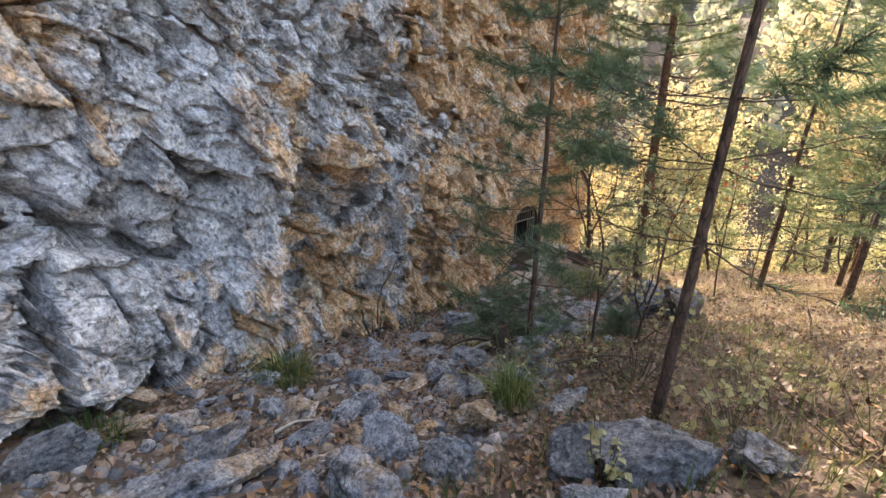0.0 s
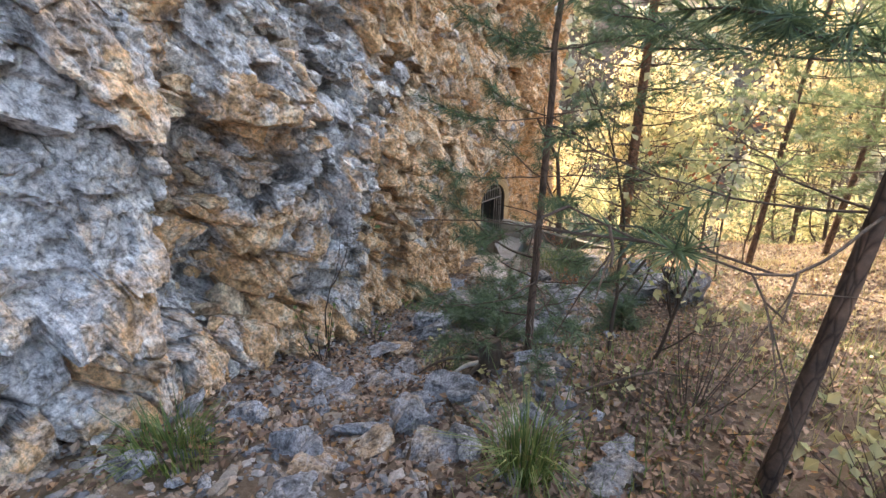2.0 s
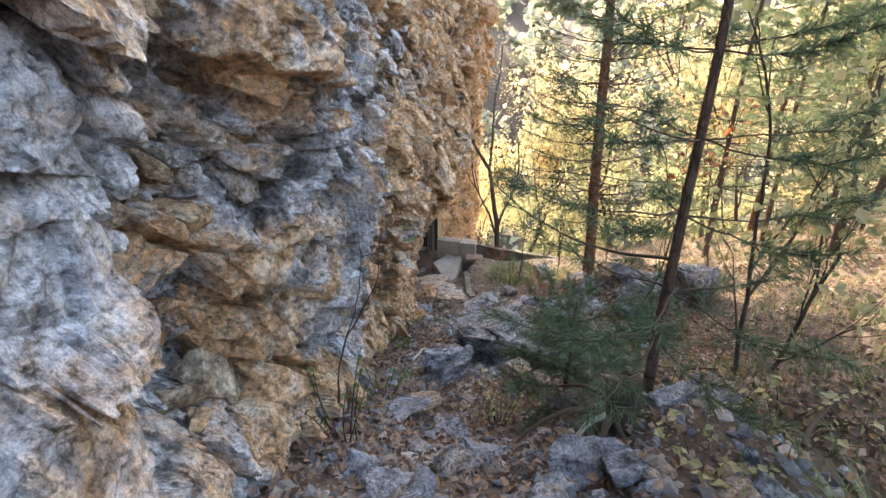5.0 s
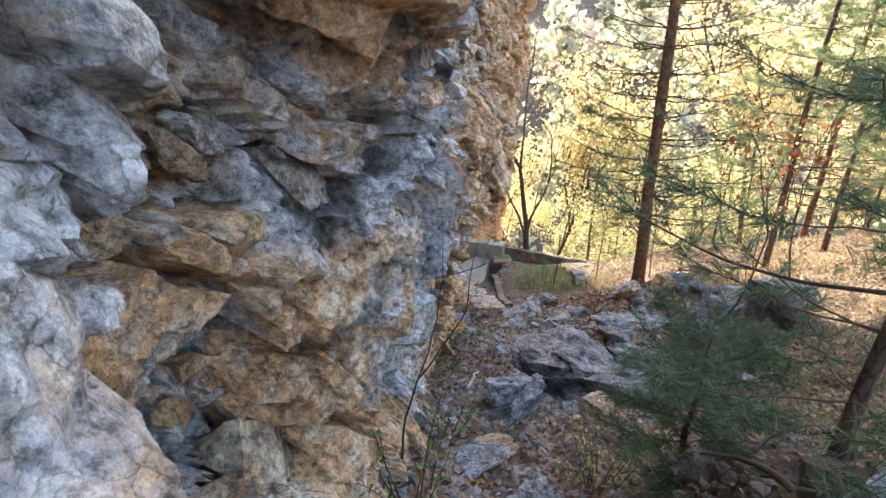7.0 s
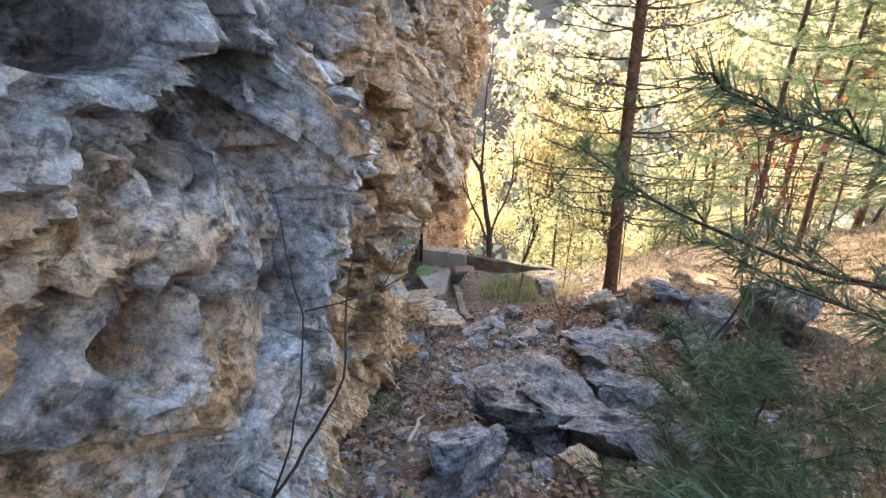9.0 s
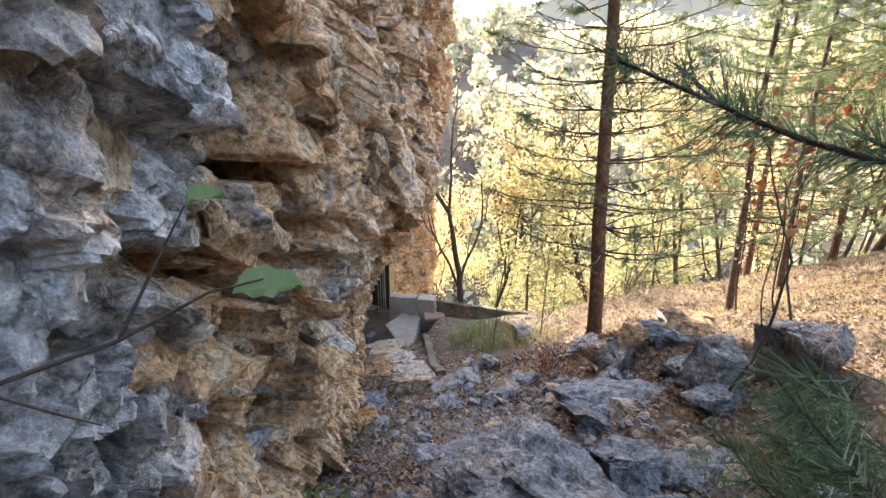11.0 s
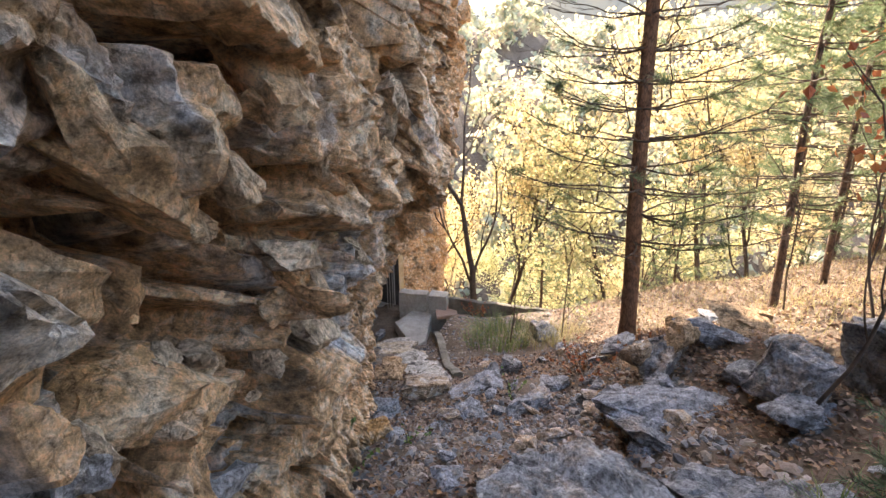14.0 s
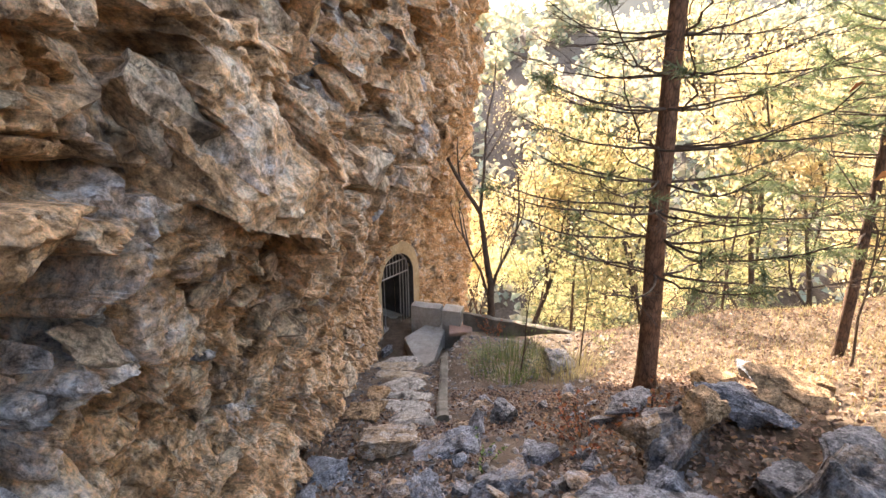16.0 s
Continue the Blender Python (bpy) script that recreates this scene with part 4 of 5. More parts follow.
def haze_ridge():
    """The last mountain ridge, pale with distance; its haze is painted and glows."""
    m = bpy.data.materials.new("glowing_distance_haze")
    m.use_nodes = True
    n, l = m.node_tree.nodes, m.node_tree.links
    n.clear()
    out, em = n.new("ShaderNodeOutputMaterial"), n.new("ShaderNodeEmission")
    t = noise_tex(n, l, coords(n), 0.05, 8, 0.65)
    # Air haze as mottled pale colour, which the sheet itself emits.
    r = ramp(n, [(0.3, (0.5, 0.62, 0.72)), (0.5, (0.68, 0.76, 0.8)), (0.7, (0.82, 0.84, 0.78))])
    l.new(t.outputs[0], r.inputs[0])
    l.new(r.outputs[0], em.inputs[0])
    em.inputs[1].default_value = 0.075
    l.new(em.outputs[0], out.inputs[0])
    v = []
    az = np.linspace(-0.9, 2.0, 120)
    for a in az:
        top = 86 + 22 * noise.noise(Vector((a * 3, 1, 0))) + 8 * noise.noise(Vector((a * 14, 2, 0))) + 30 * max(a - 0.75, 0) - 10 * math.exp(-((a - 0.42) / 0.12) ** 2)
        v += [(390 * math.sin(a), 390 * math.cos(a), -60), (410 * math.sin(a), 410 * math.cos(a), top)]
    f = [(2 * i, 2 * i + 1, 2 * i + 3, 2 * i + 2) for i in range(119)]
    tagged(put("backdrop", np.array(v), f, m), "mountain ridge far across the valley, painted in glowing pale blue haze", "mountain", kind="structure")


haze_ridge()


def far_wood():
    """The wooded slope across the valley: crowns of scattered leaf clumps."""
    rng = np.random.default_rng(21)
    n = 2600
    s, u = rng.uniform(48, 260, n), rng.uniform(-150, 220, n)
    z = ground_height(s, u)
    x, y = xy(s, u)
    soup = Soup()
    per = 46
    r = rng.uniform(2.2, 4.6, n)
    d = rng.normal(size=(n, per, 3))
    d /= np.linalg.norm(d, axis=2)[:, :, None]
    rad = rng.uniform(0.5, 1.0, (n, per, 1)) * r[:, None, None]
    c = np.stack([x, y, z + r * 1.1], 1)[:, None, :] + d * rad * np.array([0.75, 0.75, 1.3])
    c = c.reshape(-1, 3)
    leaf_quads(soup, c, rng.normal(size=c.shape), rng.normal(size=c.shape), rng.uniform(0.9, 2.1, len(c)), 0.9)
    tagged(soup.put("far_wood", M_HAZED_LEAF), "autumn wood covering the slope across the valley, haze in its leaf colours", "wood", kind="stuff")


far_wood()


# ---- ground cover ----
def scatter(n, s0, s1, u0, u1, seed):
    rng = np.random.default_rng(seed)
    s, u = rng.uniform(s0, s1, n), rng.uniform(u0, u1, n)
    x, y = xy(s, u)
    return rng, s, u, np.stack([x, y, ground_height(s, u)], 1)


def litter(name, n, area, seed, material, size, label, aspect=0.65, keep=None, lift=0.012):
    rng, s, u, p = scatter(n, *area, seed)
    if keep is not None:
        k = keep(s, u, p, rng)
        p = p[k]
    m = len(p)
    nrm = rng.normal(0, 0.45, (m, 3)) + (0, 0, 1)
    a = rng.uniform(0, 2 * np.pi, m)
    way = np.stack([np.cos(a), np.sin(a), rng.normal(0, 0.35, m)], 1)
    soup = Soup()
    leaf_quads(soup, p + np.stack([0 * a, 0 * a, rng.uniform(0, 0.03, m) + lift], 1), nrm, way, size * rng.uniform(0.5, 1.3, m), aspect, 0.5)
    return tagged(soup.put(name, material), label, "leaf litter", kind="stuff")


def patchy(s, u, p, rng):
    return vnoise(p, 0.7, 71) + 0.6 * vnoise(p, 0.25, 72) > rng.uniform(-0.9, 0.5, len(p))


litter("leaf_litter", 42000, (-1, 13, -1.2, 3.4), 61, M_LITTER, 0.055, "brown dry fallen leaves between the stones", keep=patchy)
litter("bank_litter", 48000, (0, 16, 2.4, 9), 62, M_LITTER, 0.05, "sunlit orange-brown fallen leaves on the bank")


def gravel(n, area, seed, smin, smax, name, label):
    rng, s, u, p = scatter(n, *area, seed)
    bm = bmesh.new()
    bmesh.ops.create_icosphere(bm, subdivisions=1, radius=0.5)
    base = np.array([v.co[:] for v in bm.verts])
    faces = np.array([[v.index for v in f.verts] for f in bm.faces])
    bm.free()
    sz = smin * (smax / smin) ** (rng.random(n) ** 2.2)
    q = base[None] * rng.uniform(0.65, 1.25, (n, len(base), 1)) * sz[:, None, None] * np.stack([rng.uniform(0.7, 1.3, n), rng.uniform(0.6, 1.1, n), rng.uniform(0.4, 0.8, n)], 1)[:, None, :]
    a = rng.uniform(0, 6.28, n)
    c, si = np.cos(a)[:, None], np.sin(a)[:, None]
    q = np.stack([q[:, :, 0] * c - q[:, :, 1] * si, q[:, :, 0] * si + q[:, :, 1] * c, q[:, :, 2]], 2)
    q += p[:, None, :]
    f = (faces[None] + (np.arange(n) * len(base))[:, None, None]).reshape(-1, 3)
    return tagged(put(name, q.reshape(-1, 3), f, M_GRAVEL), label, "gravel", kind="stuff")


def gravel_material():
    m, n, l, b = mat("gravel", 0.9)
    g = n.new("ShaderNodeNewGeometry")
    r = ramp(n, [(0.0, (0.09, 0.095, 0.105)), (0.35, (0.19, 0.19, 0.2)), (0.6, (0.26, 0.22, 0.18)), (0.8, (0.24, 0.16, 0.11)), (1.0, (0.4, 0.37, 0.35))])
    l.new(g.outputs["Random Per Island"], r.inputs[0])
    f = noise_tex(n, l, coords(n), 60, 5, 0.7)
    ff = ramp(n, [(0.3, (0.55, 0.55, 0.55)), (0.7, (1.25, 1.25, 1.25))])
    l.new(f.outputs[0], ff.inputs[0])
    l.new(mixc(n, l, 0.85, r.outputs[0], ff.outputs[0], "MULTIPLY"), b.inputs["Base Color"])
    bump(n, l, b, f.outputs[0], 0.5, 0.01)
    return m


M_GRAVEL = gravel_material()
gravel(24000, (-0.8, 9.5, -1.0, 2.4), 81, 0.014, 0.13, "gravel", "broken limestone gravel strewn over the path")
gravel(7000, (8, 16, -2.0, 3.0), 82, 0.02, 0.13, "rubble", "pale rubble on the way to the tunnel")

# loose stones, one by one
STONES = [rock_mesh("stone", 100 + k, M_STONE, 3, 0.62, 10, 0.04) for k in range(9)]
rng_s = random.Random(33)
placed = 0
while placed < 280:
    s, u = (rng_s.uniform(-0.2, 4.2) if placed < 150 else rng_s.uniform(5, 12)), rng_s.gauss(1.0, 0.8)
    if not -0.3 - 0.05 * s < u < 3.0:
        continue
    x, y = xy(s, u)
    size = 0.09 + 0.26 * rng_s.random() ** 2.2
    ob = new("stone", rng_s.choice(STONES))
    ob.matrix_basis = Matrix.LocRotScale((x, y, gz(x, y) + size * 0.1), Euler((rng_s.gauss(-0.2, 0.3), rng_s.gauss(0, 0.3), rng_s.uniform(0, 6.3))), (size * rng_s.uniform(0.8, 1.5), size * rng_s.uniform(0.7, 1.1), size * rng_s.uniform(0.6, 1.1)))
    tagged(ob, "broken blue-grey limestone lying loose on the path", "stone", "loose stones on the path")
    placed += 1


def grass(n, x, y, r, length, seed, material, label, upright=0.6):
    rng = np.random.default_rng(seed)
    a, q = rng.uniform(0, 6.28, n), r * np.sqrt(rng.random(n)) * 0.5
    b = np.stack([x + q * np.cos(a), y + q * np.sin(a), 0 * a], 1)
    b[:, 2] = [gz(px, py) - 0.02 for px, py, _ in b]
    out = np.stack([np.cos(a), np.sin(a), 0 * a], 1) * rng.uniform(0.1, 1.0, (n, 1)) * (1 - upright) * 2 + rng.normal(0, 0.15, (n, 3))
    ln = length * rng.uniform(0.5, 1.1, (n, 1))
    side = np.cross(out + (0, 0, 0.01), (0, 0, 1.0))
    side /= np.linalg.norm(side, axis=1)[:, None] + 1e-9
    w = 0.0035
    m = b + ln * 0.55 * (out * 0.5 + (0, 0, 1))
    t = b + ln * (out * 1.1 + (0, 0, 0.75))
    v = np.stack([b - side * w, b + side * w, m + side * w * 0.8, m - side * w * 0.8, t], 1).reshape(-1, 3)
    i = np.arange(n) * 5
    f = np.stack([i, i + 1, i + 2, i + 3], 1).tolist() + np.stack([i + 3, i + 2, i + 4], 1).tolist()
    return tagged(put("grass_tuft", v, f, material), label, "grass")


# ---- boulders and rocks where they lie ----
DARK = "dark weathered limestone boulder half sunk in the slope"
BLUE = "blue-grey broken limestone slab lying on the path"
PALE = "pale grey angular limestone rock beside the path"
OCHRE = "ochre-faced broken limestone rock on the bank"
M_OCHRE = rock_material("ochre_limestone", (0.36, 0.24, 0.14), (0.5, 0.27, 0.1), (0.56, 0.45, 0.32), False, 0.4, 1.6)
for x, y, size, seed, rz, rx, sink, label, m in (
    # round the start
    (0.98, 1.62, (0.55, 0.5, 0.5), 201, 30, -10, 0.25, DARK, M_BOULDER),
    (0.62, 1.75, (0.3, 0.28, 0.42), 202, 70, -15, 0.25, PALE, M_BOULDER),
    (0.2, 2.42, (0.3, 0.3, 0.34), 203, 10, -20, 0.2, PALE, M_STONE),
    (-0.3, 2.5, (0.15, 0.2, 0.26), 204, 40, 25, 0.2, PALE, M_STONE),
    (-0.1, 2.38, (0.14, 0.12, 0.15), 205, 0, 10, 0.2, OCHRE, M_OCHRE),
    (0.0, 1.75, (0.36, 0.3, 0.38), 206, 80, -10, 0.25, DARK, M_BOULDER),
    (-0.32, 1.95, (0.34, 0.28, 0.3), 207, 120, -15, 0.25, BLUE, M_STONE),
    (-0.6, 1.72, (0.36, 0.3, 0.26), 208, 15, -20, 0.25, BLUE, M_STONE),
    (-1.2, 1.5, (0.75, 0.42, 0.34), 209, 20, -12, 0.3, BLUE, M_STONE),
    (-1.85, 1.6, (0.4, 0.3, 0.34), 210, 50, -5, 0.25, DARK, M_BOULDER),
    (-0.35, 1.42, (0.45, 0.3, 0.26), 211, 140, -15, 0.3, BLUE, M_STONE),
    (-0.8, 2.1, (0.42, 0.3, 0.22), 212, 60, -20, 0.3, BLUE, M_STONE),
    (-1.02, 2.55, (0.4, 0.32, 0.24), 213, 110, -18, 0.3, BLUE, M_STONE),
    (-0.62, 2.75, (0.44, 0.34, 0.24), 214, 30, -18, 0.3, BLUE, M_STONE),
    (0.93, 2.72, (0.38, 0.3, 0.26), 215, 20, -10, 0.2, "flat-topped grey block beside the leaning pine", M_BOULDER),
    (0.6, 1.35, (0.22, 0.2, 0.2), 216, 0, 0, 0.2, PALE, M_STONE),
    (1.55, 1.7, (0.32, 0.3, 0.32), 217, 60, 0, 0.3, DARK, M_BOULDER),
    (-0.54, 4.14, (0.27, 0.24, 0.2), 218, 35, -20, 0.2, BLUE, M_STONE),
    (-0.35, 5.4, (0.6, 0.4, 0.2), 219, 15, -18, 0.25, BLUE, M_STONE),
    (0.0, 3.5, (0.24, 0.24, 0.34), 220, 75, 10, 0.25, BLUE, M_STONE),
    (-0.3, 3.3, (0.3, 0.2, 0.18), 221, 15, -15, 0.25, BLUE, M_STONE),
    (-1.0, 3.5, (0.3, 0.24, 0.2), 222, 130, -15, 0.2, BLUE, M_STONE),
    (0.35, 3.75, (0.24, 0.2, 0.26), 223, 0, -15, 0.25, PALE, M_STONE),
    (0.72, 4.75, (0.3, 0.3, 0.3), 224, 60, 0, 0.2, PALE, M_STONE),
    # along the middle of the path
    (0.25, 6.05, (0.62, 0.45, 0.42), 225, 25, -15, 0.3, DARK, M_BOULDER),
    (1.2, 7.3, (0.75, 0.6, 0.5), 226, 70, -12, 0.3, DARK, M_BOULDER),
    (-0.15, 5.6, (0.36, 0.34, 0.18), 227, 10, -20, 0.25, BLUE, M_STONE),
    (-0.05, 5.05, (0.5, 0.24, 0.2), 228, 100, -18, 0.25, BLUE, M_STONE),
    (0.95, 6.35, (0.5, 0.5, 0.5), 229, 100, -10, 0.3, DARK, M_BOULDER),
    (-1.1, 5.15, (0.34, 0.3, 0.34), 230, 0, 0, 0.15, PALE, M_STONE),
    (1.06, 6.5, (1.05, 0.75, 0.95), 271, -20, -6, 0.18, "big blue-grey boulder with a ridged top on the path", M_BOULDER),
    (1.8, 6.62, (0.8, 0.45, 1.0), 232, -20, 8, 0.28, "long tilted dark boulder with a pale split top", M_BOULDER),
    (0.28, 6.2, (0.6, 0.45, 0.6), 233, -25, -6, 0.25, "big blue-grey boulder with a rough pale face", M_STONE),
    (1.5, 5.95, (0.95, 0.62, 0.7), 234, -25, -4, 0.28, "broad flat-topped dark boulder with clean broken edges", M_BOULDER),
    (1.05, 7.45, (0.36, 0.3, 0.4), 235, 75, 0, 0.25, PALE, M_STONE),
    (2.85, 8.35, (0.4, 0.35, 0.4), 236, 30, 0, 0.25, PALE, M_STONE),
    (2.95, 7.85, (1.2, 0.8, 0.42), 237, -10, -6, 0.35, "low slab of pale limestone bedded in the bank", M_STONE),
    (2.45, 7.6, (0.5, 0.35, 0.42), 238, 100, 12, 0.25, DARK, M_BOULDER),
    (3.6, 7.4, (0.75, 0.6, 1.1), 239, 20, 5, 0.25, "squarish dark boulder with an ochre corner", M_BOULDER),
    (4.05, 6.92, (1.0, 0.85, 1.4), 240, 60, 0, 0.28, "rounded dark boulder on the bank among needles", M_BOULDER),
    (3.3, 7.0, (0.5, 0.4, 0.35), 241, 10, -5, 0.25, DARK, M_BOULDER),
    (2.2, 6.5, (0.6, 0.45, 0.4), 242, 35, -8, 0.3, DARK, M_BOULDER),
    (0.9, 5.85, (0.4, 0.3, 0.3), 243, 65, -8, 0.3, BLUE, M_STONE),
    # rocks at the tall pine's foot
    (3.72, 8.6, (0.82, 0.6, 0.72), 244, 10, 0, 0.25, "blocky grey rock with a pale and an ochre face", M_BOULDER),
    (3.4, 8.62, (0.36, 0.32, 0.5), 245, 0, -10, -0.25, PALE, M_STONE),
    (3.85, 8.5, (0.4, 0.36, 0.4), 246, 20, -10, -0.6, OCHRE, M_OCHRE),
    (4.25, 8.42, (0.4, 0.9, 0.4), 247, 35, 8, 0.15, "leaning split slab with a pale lit edge", M_STONE),
    (4.65, 8.35, (0.85, 0.45, 0.36), 248, -20, 14, 0.15, "sunlit orange-brown slab on fallen leaves", M_OCHRE),
    (5.0, 8.5, (0.4, 0.36, 0.4), 249, 70, 0, 0.2, OCHRE, M_OCHRE),
    (4.1, 7.62, (0.7, 0.5, 0.5), 250, 0, 0, 0.3, DARK, M_BOULDER),
    (3.75, 7.75, (0.5, 0.4, 0.4), 251, 40, 0, 0.3, PALE, M_BOULDER),
    (3.2, 8.15, (0.5, 0.4, 0.4), 252, 90, 0, 0.3, PALE, M_STONE),
    (4.0, 9.5, (0.45, 0.4, 0.35), 253, 0, 0, 0.2, PALE, M_STONE),
    (4.7, 9.2, (0.5, 0.4, 0.4), 254, 30, 0, 0.2, OCHRE, M_OCHRE),
    (5.4, 9.3, (0.5, 0.3, 0.3), 255, 60, 0, 0.25, PALE, M_STONE),
    # on the way to the tunnel
    (3.25, 10.75, (0.42, 0.36, 0.5), 256, 10, 0, 0.2, "dark brown upright rock beside the path", M_BOULDER),
    (1.62, 10.2, (0.72, 0.42, 0.42), 257, 10, -8, 0.2, "flat layered grey slab lying across the path", M_STONE),
    (2.2, 9.85, (0.75, 0.42, 0.3), 258, 30, -14, 0.25, BLUE, M_STONE),
    (1.05, 9.8, (0.5, 0.4, 0.34), 259, 60, 0, 0.25, PALE, M_STONE),
    (2.35, 9.05, (0.5, 0.4, 0.32), 260, 15, -10, 0.3, BLUE, M_STONE),
    (1.7, 9.2, (0.42, 0.34, 0.3), 261, 80, -10, 0.3, BLUE, M_STONE),
    (2.9, 9.3, (0.4, 0.34, 0.3), 262, 45, -10, 0.3, PALE, M_STONE),
    (5.3, 12.95, (0.7, 0.55, 0.7), 263, 20, 0, 0.25, DARK, M_BOULDER),
    (1.55, 11.6, (0.5, 0.45, 0.45), 264, 20, 0, 0.2, "orange-brown rock at the foot of the cliff", M_OCHRE),
    (1.95, 12.6, (0.5, 0.4, 0.4), 265, 70, 0, 0.25, OCHRE, M_OCHRE),
    (1.25, 8.9, (0.3, 0.25, 0.2), 266, 70, 0, 0.25, PALE, M_STONE),
    (0.7, 8.9, (0.4, 0.3, 0.3), 267, 30, 0, 0.25, OCHRE, M_OCHRE),
    (2.75, 16.6, (0.4, 0.36, 0.42), 268, 30, 0, 0.1, "pale stone standing by the gate", M_STONE),
):
    boulder(x, y, size, seed, rz, rx, sink, label=label, material=m)


# worn steps of flat stones down to the gate
def step_stone(s, u, w, d, seed):
    x, y = xy(s, u)
    me = rock_mesh("stone_step", seed, M_STONE2, 3, 1.0, 7, 0.02)
    ob = new("stone_step", me)
    ob.matrix_basis = Matrix.LocRotScale((x, y, gz(x, y) + 0.03), Euler((0, 0, radians(-24 + seed % 7 * 2))), (w, d, 0.22))
    return tagged(ob, "worn flat pale stone step leading down to the tunnel", "step", "steps to the tunnel")


M_STONE2 = rock_material("worn_step_stone", (0.36, 0.33, 0.29), (0.45, 0.34, 0.22), (0.55, 0.5, 0.43), False, 0.2, 2.0)
for k, (s, u, w) in enumerate(((11.0, -0.25, 0.9), (11.6, -0.45, 1.0), (12.3, -0.6, 0.95), (13.1, -0.85, 1.1), (13.9, -1.1, 1.05), (14.6, -1.3, 1.1), (15.3, -1.6, 1.0))):
    step_stone(s, u, w, 0.5, 300 + k)


# ---- plants ----
for k, (x, y, r, ln, n, m, label) in enumerate((
    (-1.28, 3.1, 0.38, 0.3, 260, M_GRASS, "arching green grass tuft at the cliff foot"),
    (-1.9, 1.9, 0.3, 0.2, 160, M_GRASS, "small green grass tuft at the cliff foot"),
    (0.52, 2.85, 0.26, 0.5, 220, M_GRASS, "tall thin green grass tuft beside the path"),
    (1.5, 5.95, 0.2, 0.22, 70, M_GRASS, "thin green grass tuft between boulders"),
    (2.3, 6.35, 0.25, 0.26, 80, M_GRASS, "thin green grass tuft between boulders"),
    (4.6, 13.4, 1.6, 0.6, 700, M_GRASS, "tall green grass before the parapet"),
    (5.4, 12.6, 1.2, 0.5, 350, M_STRAW, "dry yellow grass before the parapet"),
)):
    grass(n, x, y, r, ln, 400 + k, m, label)


def weeds(x, y, z, r, height, stems, leaves, size, seed, material, label, stem_mat=None):
    """A small leafy plant: thin stems with leaves along them."""
    rng = np.random.default_rng(seed)
    root = new("plant")
    lf = Soup()
    c, n, w = [], [], []
    for k in range(stems):
        a, q = rng.uniform(0, 6.28), r * 0.3 * rng.random()
        b = np.array([q * np.cos(a), q * np.sin(a), -0.03])
        e = b + np.array([np.cos(a) * r * rng.uniform(0.2, 1), np.sin(a) * r * rng.uniform(0.2, 1), height * rng.uniform(0.5, 1.1)])
        m = (b + e) / 2 + rng.normal(0, 0.05 * height, 3)
        t = np.linspace(0, 1, 6)[:, None]
        pts = (1 - t) ** 2 * b + 2 * t * (1 - t) * m + t * t * e
        put("stem", *tube(pts, np.linspace(0.003, 0.001, 6) * (1 + height), 4), stem_mat or M_TWIG, root)
        for j in range(leaves):
            p = rng.uniform(0.35, 1.0)
            c.append((1 - p) ** 2 * b + 2 * p * (1 - p) * m + p * p * e)
            w.append(rng.normal(size=3) + (0, 0, -0.1))
            n.append(rng.normal(0, 0.5, 3) + (0, 0, 1))
    leaf_quads(lf, c, n, w, size * rng.uniform(0.6, 1.2, len(c)), 0.8)
    lf.put("foliage", material, root)
    root.location = (x, y, z if z is not None else gz(x, y))
    return tagged(root, label, "plant")


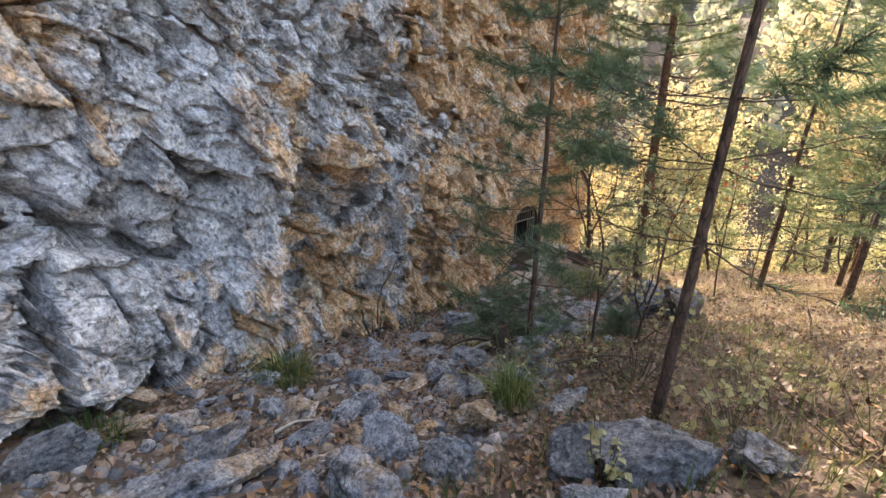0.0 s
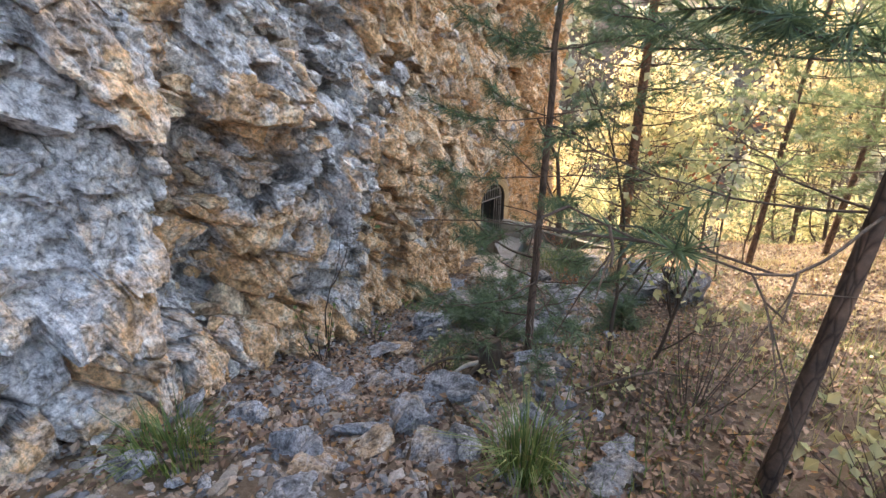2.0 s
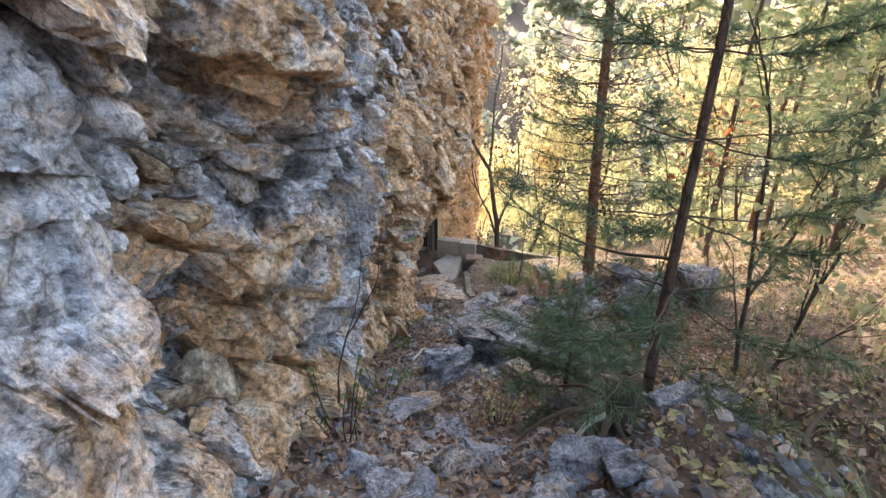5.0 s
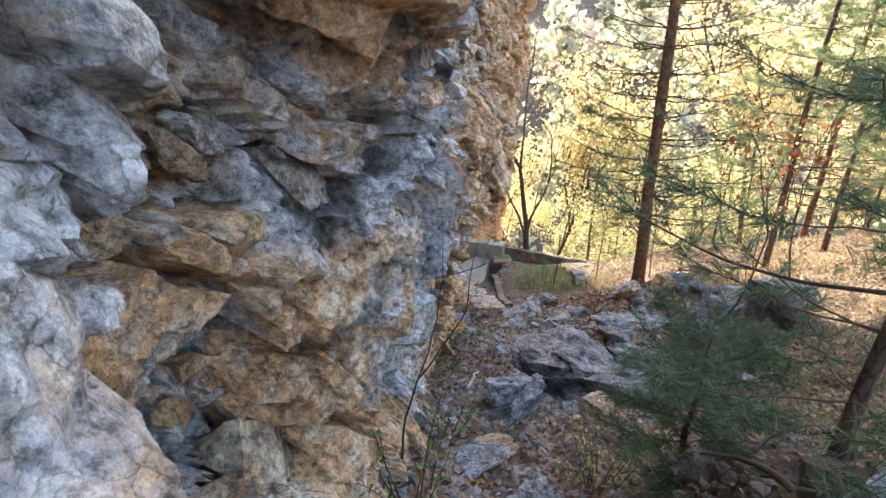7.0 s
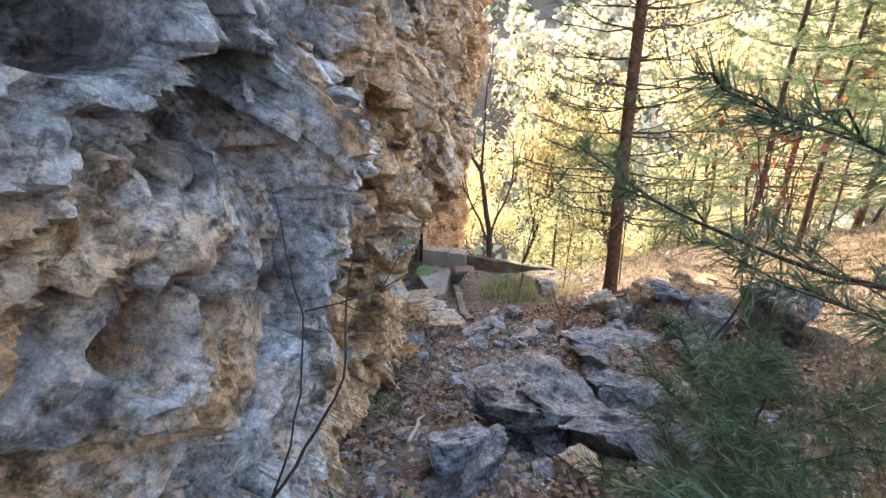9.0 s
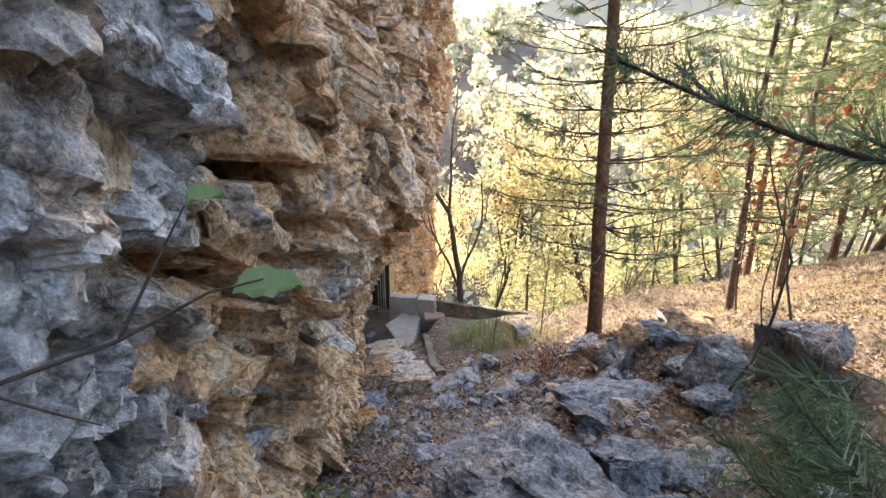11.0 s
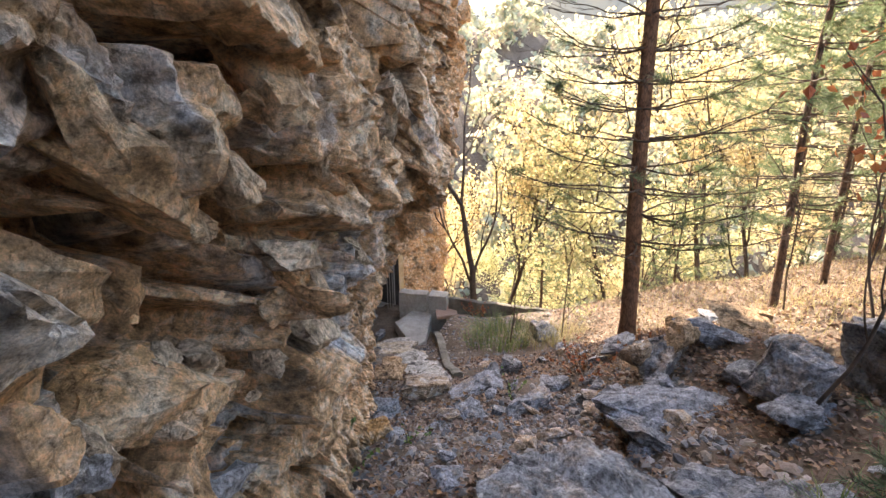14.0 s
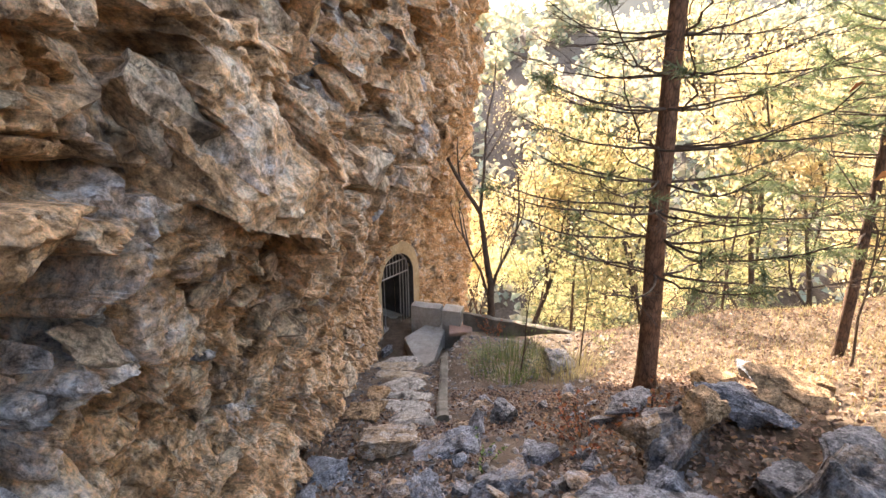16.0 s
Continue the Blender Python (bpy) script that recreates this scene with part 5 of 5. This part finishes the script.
for k, (x, y, r, h, st, lv, sz, m, label) in enumerate((
    (1.85, 2.3, 0.5, 0.25, 16, 5, 0.07, M_LIME, "low yellow-green weeds under the leaning pine"),
    (2.4, 2.6, 0.45, 0.3, 12, 5, 0.06, M_LIME, "low yellow-green weeds on the shaded bank"),
    (0.72, 1.55, 0.14, 0.34, 7, 6, 0.045, M_LIME, "small yellow-green seedling on a rock"),
    (0.66, 3.6, 0.3, 0.22, 10, 6, 0.05, M_LIME, "yellowing weeds beside the young pine"),
    (0.3, 5.0, 0.26, 0.42, 16, 10, 0.04, M_LIME, "yellow-green leafy shrub on the path edge"),
    (1.25, 3.7, 0.3, 0.25, 10, 6, 0.05, M_LIME, "low yellow-green weeds by the stump"),
    (0.22, 8.35, 0.34, 0.4, 22, 10, 0.045, M_GREEN, "bright green leafy plant at the cliff foot"),
    (0.05, 7.2, 0.2, 0.25, 10, 7, 0.04, M_GREEN, "small green plant at the cliff foot"),
    (-0.85, 4.9, 0.28, 0.75, 8, 7, 0.04, M_GREEN, "thin green seedling against the cliff"),
    (-0.45, 5.75, 0.22, 0.45, 8, 8, 0.04, M_GREEN, "thin green seedling against the cliff"),
    (0.9, 8.6, 0.15, 0.2, 7, 5, 0.035, M_GREEN, "small green weeds among stones"),
    (2.4, 9.4, 0.2, 0.2, 8, 5, 0.04, M_GREEN, "small green weeds among stones"),
    (3.4, 9.4, 0.55, 0.4, 22, 12, 0.045, M_RED, "russet-leaved low shrub on the slope"),
    (3.9, 9.05, 0.4, 0.35, 14, 10, 0.045, M_RED, "russet-leaved low shrub on the slope"),
    (5.35, 16.0, 0.45, 0.5, 16, 12, 0.05, M_RED, "russet shrub against the parapet"),
    (6.3, 12.9, 0.5, 0.7, 14, 12, 0.05, M_LIME, "yellow-green shrub before the parapet"),
    (5.5, 14.2, 0.4, 0.8, 10, 9, 0.04, M_GREEN, "thin green shrub before the parapet"),
    (2.75, 3.3, 0.6, 0.4, 22, 6, 0.05, M_LIME, "tangle of yellowing weeds on the bank"),
    (2.2, 1.7, 0.6, 0.35, 26, 4, 0.05, M_LITTER, "tangle of dry brown stems on the bank"),
    (3.2, 2.0, 0.6, 0.4, 26, 4, 0.05, M_LITTER, "tangle of dry brown stems on the bank"),
    (1.7, 3.3, 0.5, 0.6, 14, 3, 0.04, M_LITTER, "bare brown undergrowth under the pines"),
)):
    weeds(x, y, None, r, h, st, lv, sz, 500 + k, m, label)

# thin saplings
stand(broadleaf(41, 1.7, 0.009, 0.5, 0.5, 0, 0.04, M_GREEN, "thin dark leafless sapling beside the cliff", levels=2, crown_low=0.3, name="sapling", kids=1, lean=(0.25, 0.25), single=True), -0.9, 5.15)
russet = stand(broadleaf(42, 3.0, 0.016, 0.6, 0.45, 60, 0.085, M_RED, "thin bent sapling with a few russet leaves", levels=2, crown_low=0.5, name="sapling", kids=2, lean=(0.05, -0.04), single=True), 3.3, 7.05)
copy_thing(russet, pose(4.9, 7.4, gz(4.9, 7.4), 0, 0, 140))
thin = stand(broadleaf(43, 3.4, 0.016, 0.4, 0.5, 120, 0.05, M_YELLOW, "thin bare sapling with sparse yellow leaves", levels=2, name="sapling", kids=3, single=True), 5.6, 12.6)
copy_thing(thin, pose(4.75, 13.2, gz(4.75, 13.2), 0, 0, 80))
copy_thing(thin, pose(6.5, 11.8, gz(6.5, 11.8), 0, 0, 200))
copy_thing(thin, pose(6.9, 9.3, gz(6.9, 9.3), 0, 0, 260))
copy_thing(maple, pose(2.1, 4.4, gz(2.1, 4.4), 0, 0, 220))


def stump():
    """A dark charred stump with bleached roots."""
    rng = np.random.default_rng(55)
    root = new("tree_stump")
    z = np.linspace(-0.1, 0.3, 8)
    v, f = tube(np.stack([0.05 * np.sin(z * 9), 0 * z, z], 1), 0.09 + 0.07 * np.exp(-(z + 0.1) / 0.08), 14)
    v = v + 0.25 * (v * (1, 1, 0)) * vnoise(v, 0.06, 3)[:, None] + np.array([0, 0, 1]) * (0.06 * vnoise(v, 0.05, 4) * (v[:, 2] > 0.25))[:, None]
    put("trunk", v, f.tolist() + [list(range(len(v) - 14, len(v)))], M_TWIG, root)
    for k in range(9):
        a = k * 0.7 + rng.normal(0, 0.2)
        t = np.linspace(0, 1, 8)
        ln = rng.uniform(0.25, 0.55)
        p = np.stack([np.cos(a + 0.5 * t) * ln * t, np.sin(a + 0.5 * t) * ln * t, 0.1 + 0.06 * np.sin(t * 3) - 0.18 * t], 1)
        put("root", *tube(p, 0.024 * (1 - 0.75 * t), 6), M_DRY if k == 4 else M_TWIG, root, True)
    root.location = (0.55, 4.1, gz(0.55, 4.1))
    return tagged(root, "dark rotten stump with twisted roots beside the young pine", "stump")


stump()


def stick(pts, r, label, material=None):
    v, f = tube(pts, np.linspace(r, r * 0.45, len(pts)), 6)
    return tagged(put("stick", v, f, material or M_DRY, smooth=True), label, "stick")


def lying(x0, y0, x1, y1, up, seed):
    rng = np.random.default_rng(seed)
    out = []
    for t in np.linspace(0, 1, 8):
        x, y = x0 + (x1 - x0) * t + rng.normal(0, 0.012), y0 + (y1 - y0) * t + rng.normal(0, 0.012)
        out.append((x, y, gz(x, y) + up + 0.03 * math.sin(t * 5)))
    return out


stick(lying(-1.05, 2.2, -0.85, 2.55, 0.06, 1), 0.014, "bleached dead stick lying among blue stones")
stick(lying(0.02, 6.6, 0.42, 7.25, 0.03, 2), 0.016, "pale crooked dead stick on the leaf litter")
stick(lying(1.0, 3.5, 2.3, 3.9, 0.05, 3), 0.012, "dark dead branch lying under the pines", M_TWIG)
stick(lying(1.3, 4.6, 2.2, 4.2, 0.05, 4), 0.012, "dark dead branch lying under the pines", M_TWIG)
stick(lying(0.9, 4.6, 1.9, 4.8, 0.06, 5), 0.011, "dead pine branch lying beside the path", M_TWIG)


# sunny bank and undergrowth
def turf(name, n, area, seed, material, length, label, keep=None):
    rng, s, u, p = scatter(n, *area, seed)
    if keep is not None:
        p = p[keep(s, u, p, rng)]
    m = len(p)
    a = rng.uniform(0, 6.28, m)
    out = np.stack([np.cos(a), np.sin(a), 0 * a], 1) * rng.uniform(0.1, 0.7, (m, 1))
    ln = length * rng.uniform(0.4, 1.2, (m, 1))
    side = np.stack([-np.sin(a), np.cos(a), 0 * a], 1) * 0.004
    t = p + ln * (out + (0, 0, 1))
    v = np.stack([p - side, p + side, t], 1).reshape(-1, 3)
    return tagged(put(name, v, np.arange(m * 3).reshape(-1, 3), material), label, "grass", kind="stuff")


turf("bank_grass", 16000, (2, 18, 3.5, 11), 91, M_STRAW, 0.16, "dry sunlit grass on the bank")
turf("undergrowth", 5000, (0, 7, 1.9, 4.6), 92, M_GRASS, 0.17, "sparse shaded grass under the pines", patchy)


def leafy_twig():
    """A thin twig out of the rock with two broad pale-green leaves."""
    root = new("twig")
    pts = np.array([(-0.62, 5.36, -0.84), (-0.52, 5.32, -0.81), (-0.4, 5.29, -0.77), (-0.32, 5.29, -0.735), (-0.27, 5.28, -0.725)])
    put("stem", *tube(pts, (0.003, 0.0026, 0.0022, 0.0015, 0.001), 6), M_TWIG, root, True)
    put("stem", *tube(np.array([(-0.4, 5.29, -0.77), (-0.36, 5.29, -0.7), (-0.33, 5.3, -0.65)]), (0.002, 0.0015, 0.0008), 5), M_TWIG, root, True)
    put("stem", *tube(np.array([(-0.52, 5.32, -0.81), (-0.47, 5.31, -0.84), (-0.43, 5.3, -0.86)]), (0.002, 0.0015, 0.0008), 5), M_TWIG, root, True)
    for (x, y, z), way, size in (((-0.3, 5.285, -0.738), (1, -0.05, 0.12), 0.072), ((-0.33, 5.3, -0.65), (0.9, 0.1, 0.35), 0.04)):
        w = Vector(way).normalized()
        side = w.cross(Vector((0.1, -0.75, 0.65))).normalized().cross(w).normalized()
        side = w.cross(side)
        bm = bmesh.new()
        rows = []
        for i in range(9):
            t = i / 8
            half = size * 0.24 * math.sin(math.pi * t ** 0.8) * (1 + 0.12 * (-1) ** i)
            c = Vector((x, y, z)) + w * (size * t) + Vector((0, 0, -0.012 * t * t))
            rows.append([bm.verts.new(c + side * half + Vector((0, 0, 0.008)) * (half > 0.002)), bm.verts.new(c), bm.verts.new(c - side * half + Vector((0, 0, 0.008)) * (half > 0.002))])
        for a, b in zip(rows, rows[1:]):
            for j in (0, 1):
                bm.faces.new((a[j], a[j + 1], b[j + 1], b[j]))
        part("leaf", bm, M_GREEN, root, "broad pale green leaf")
    root.matrix_basis = Matrix.LocRotScale((-0.017, 0.289, -0.034), None, (0.94,) * 3)
    return tagged(root, "thin bare twig with pale green leaves growing from the rock", "twig")


leafy_twig()
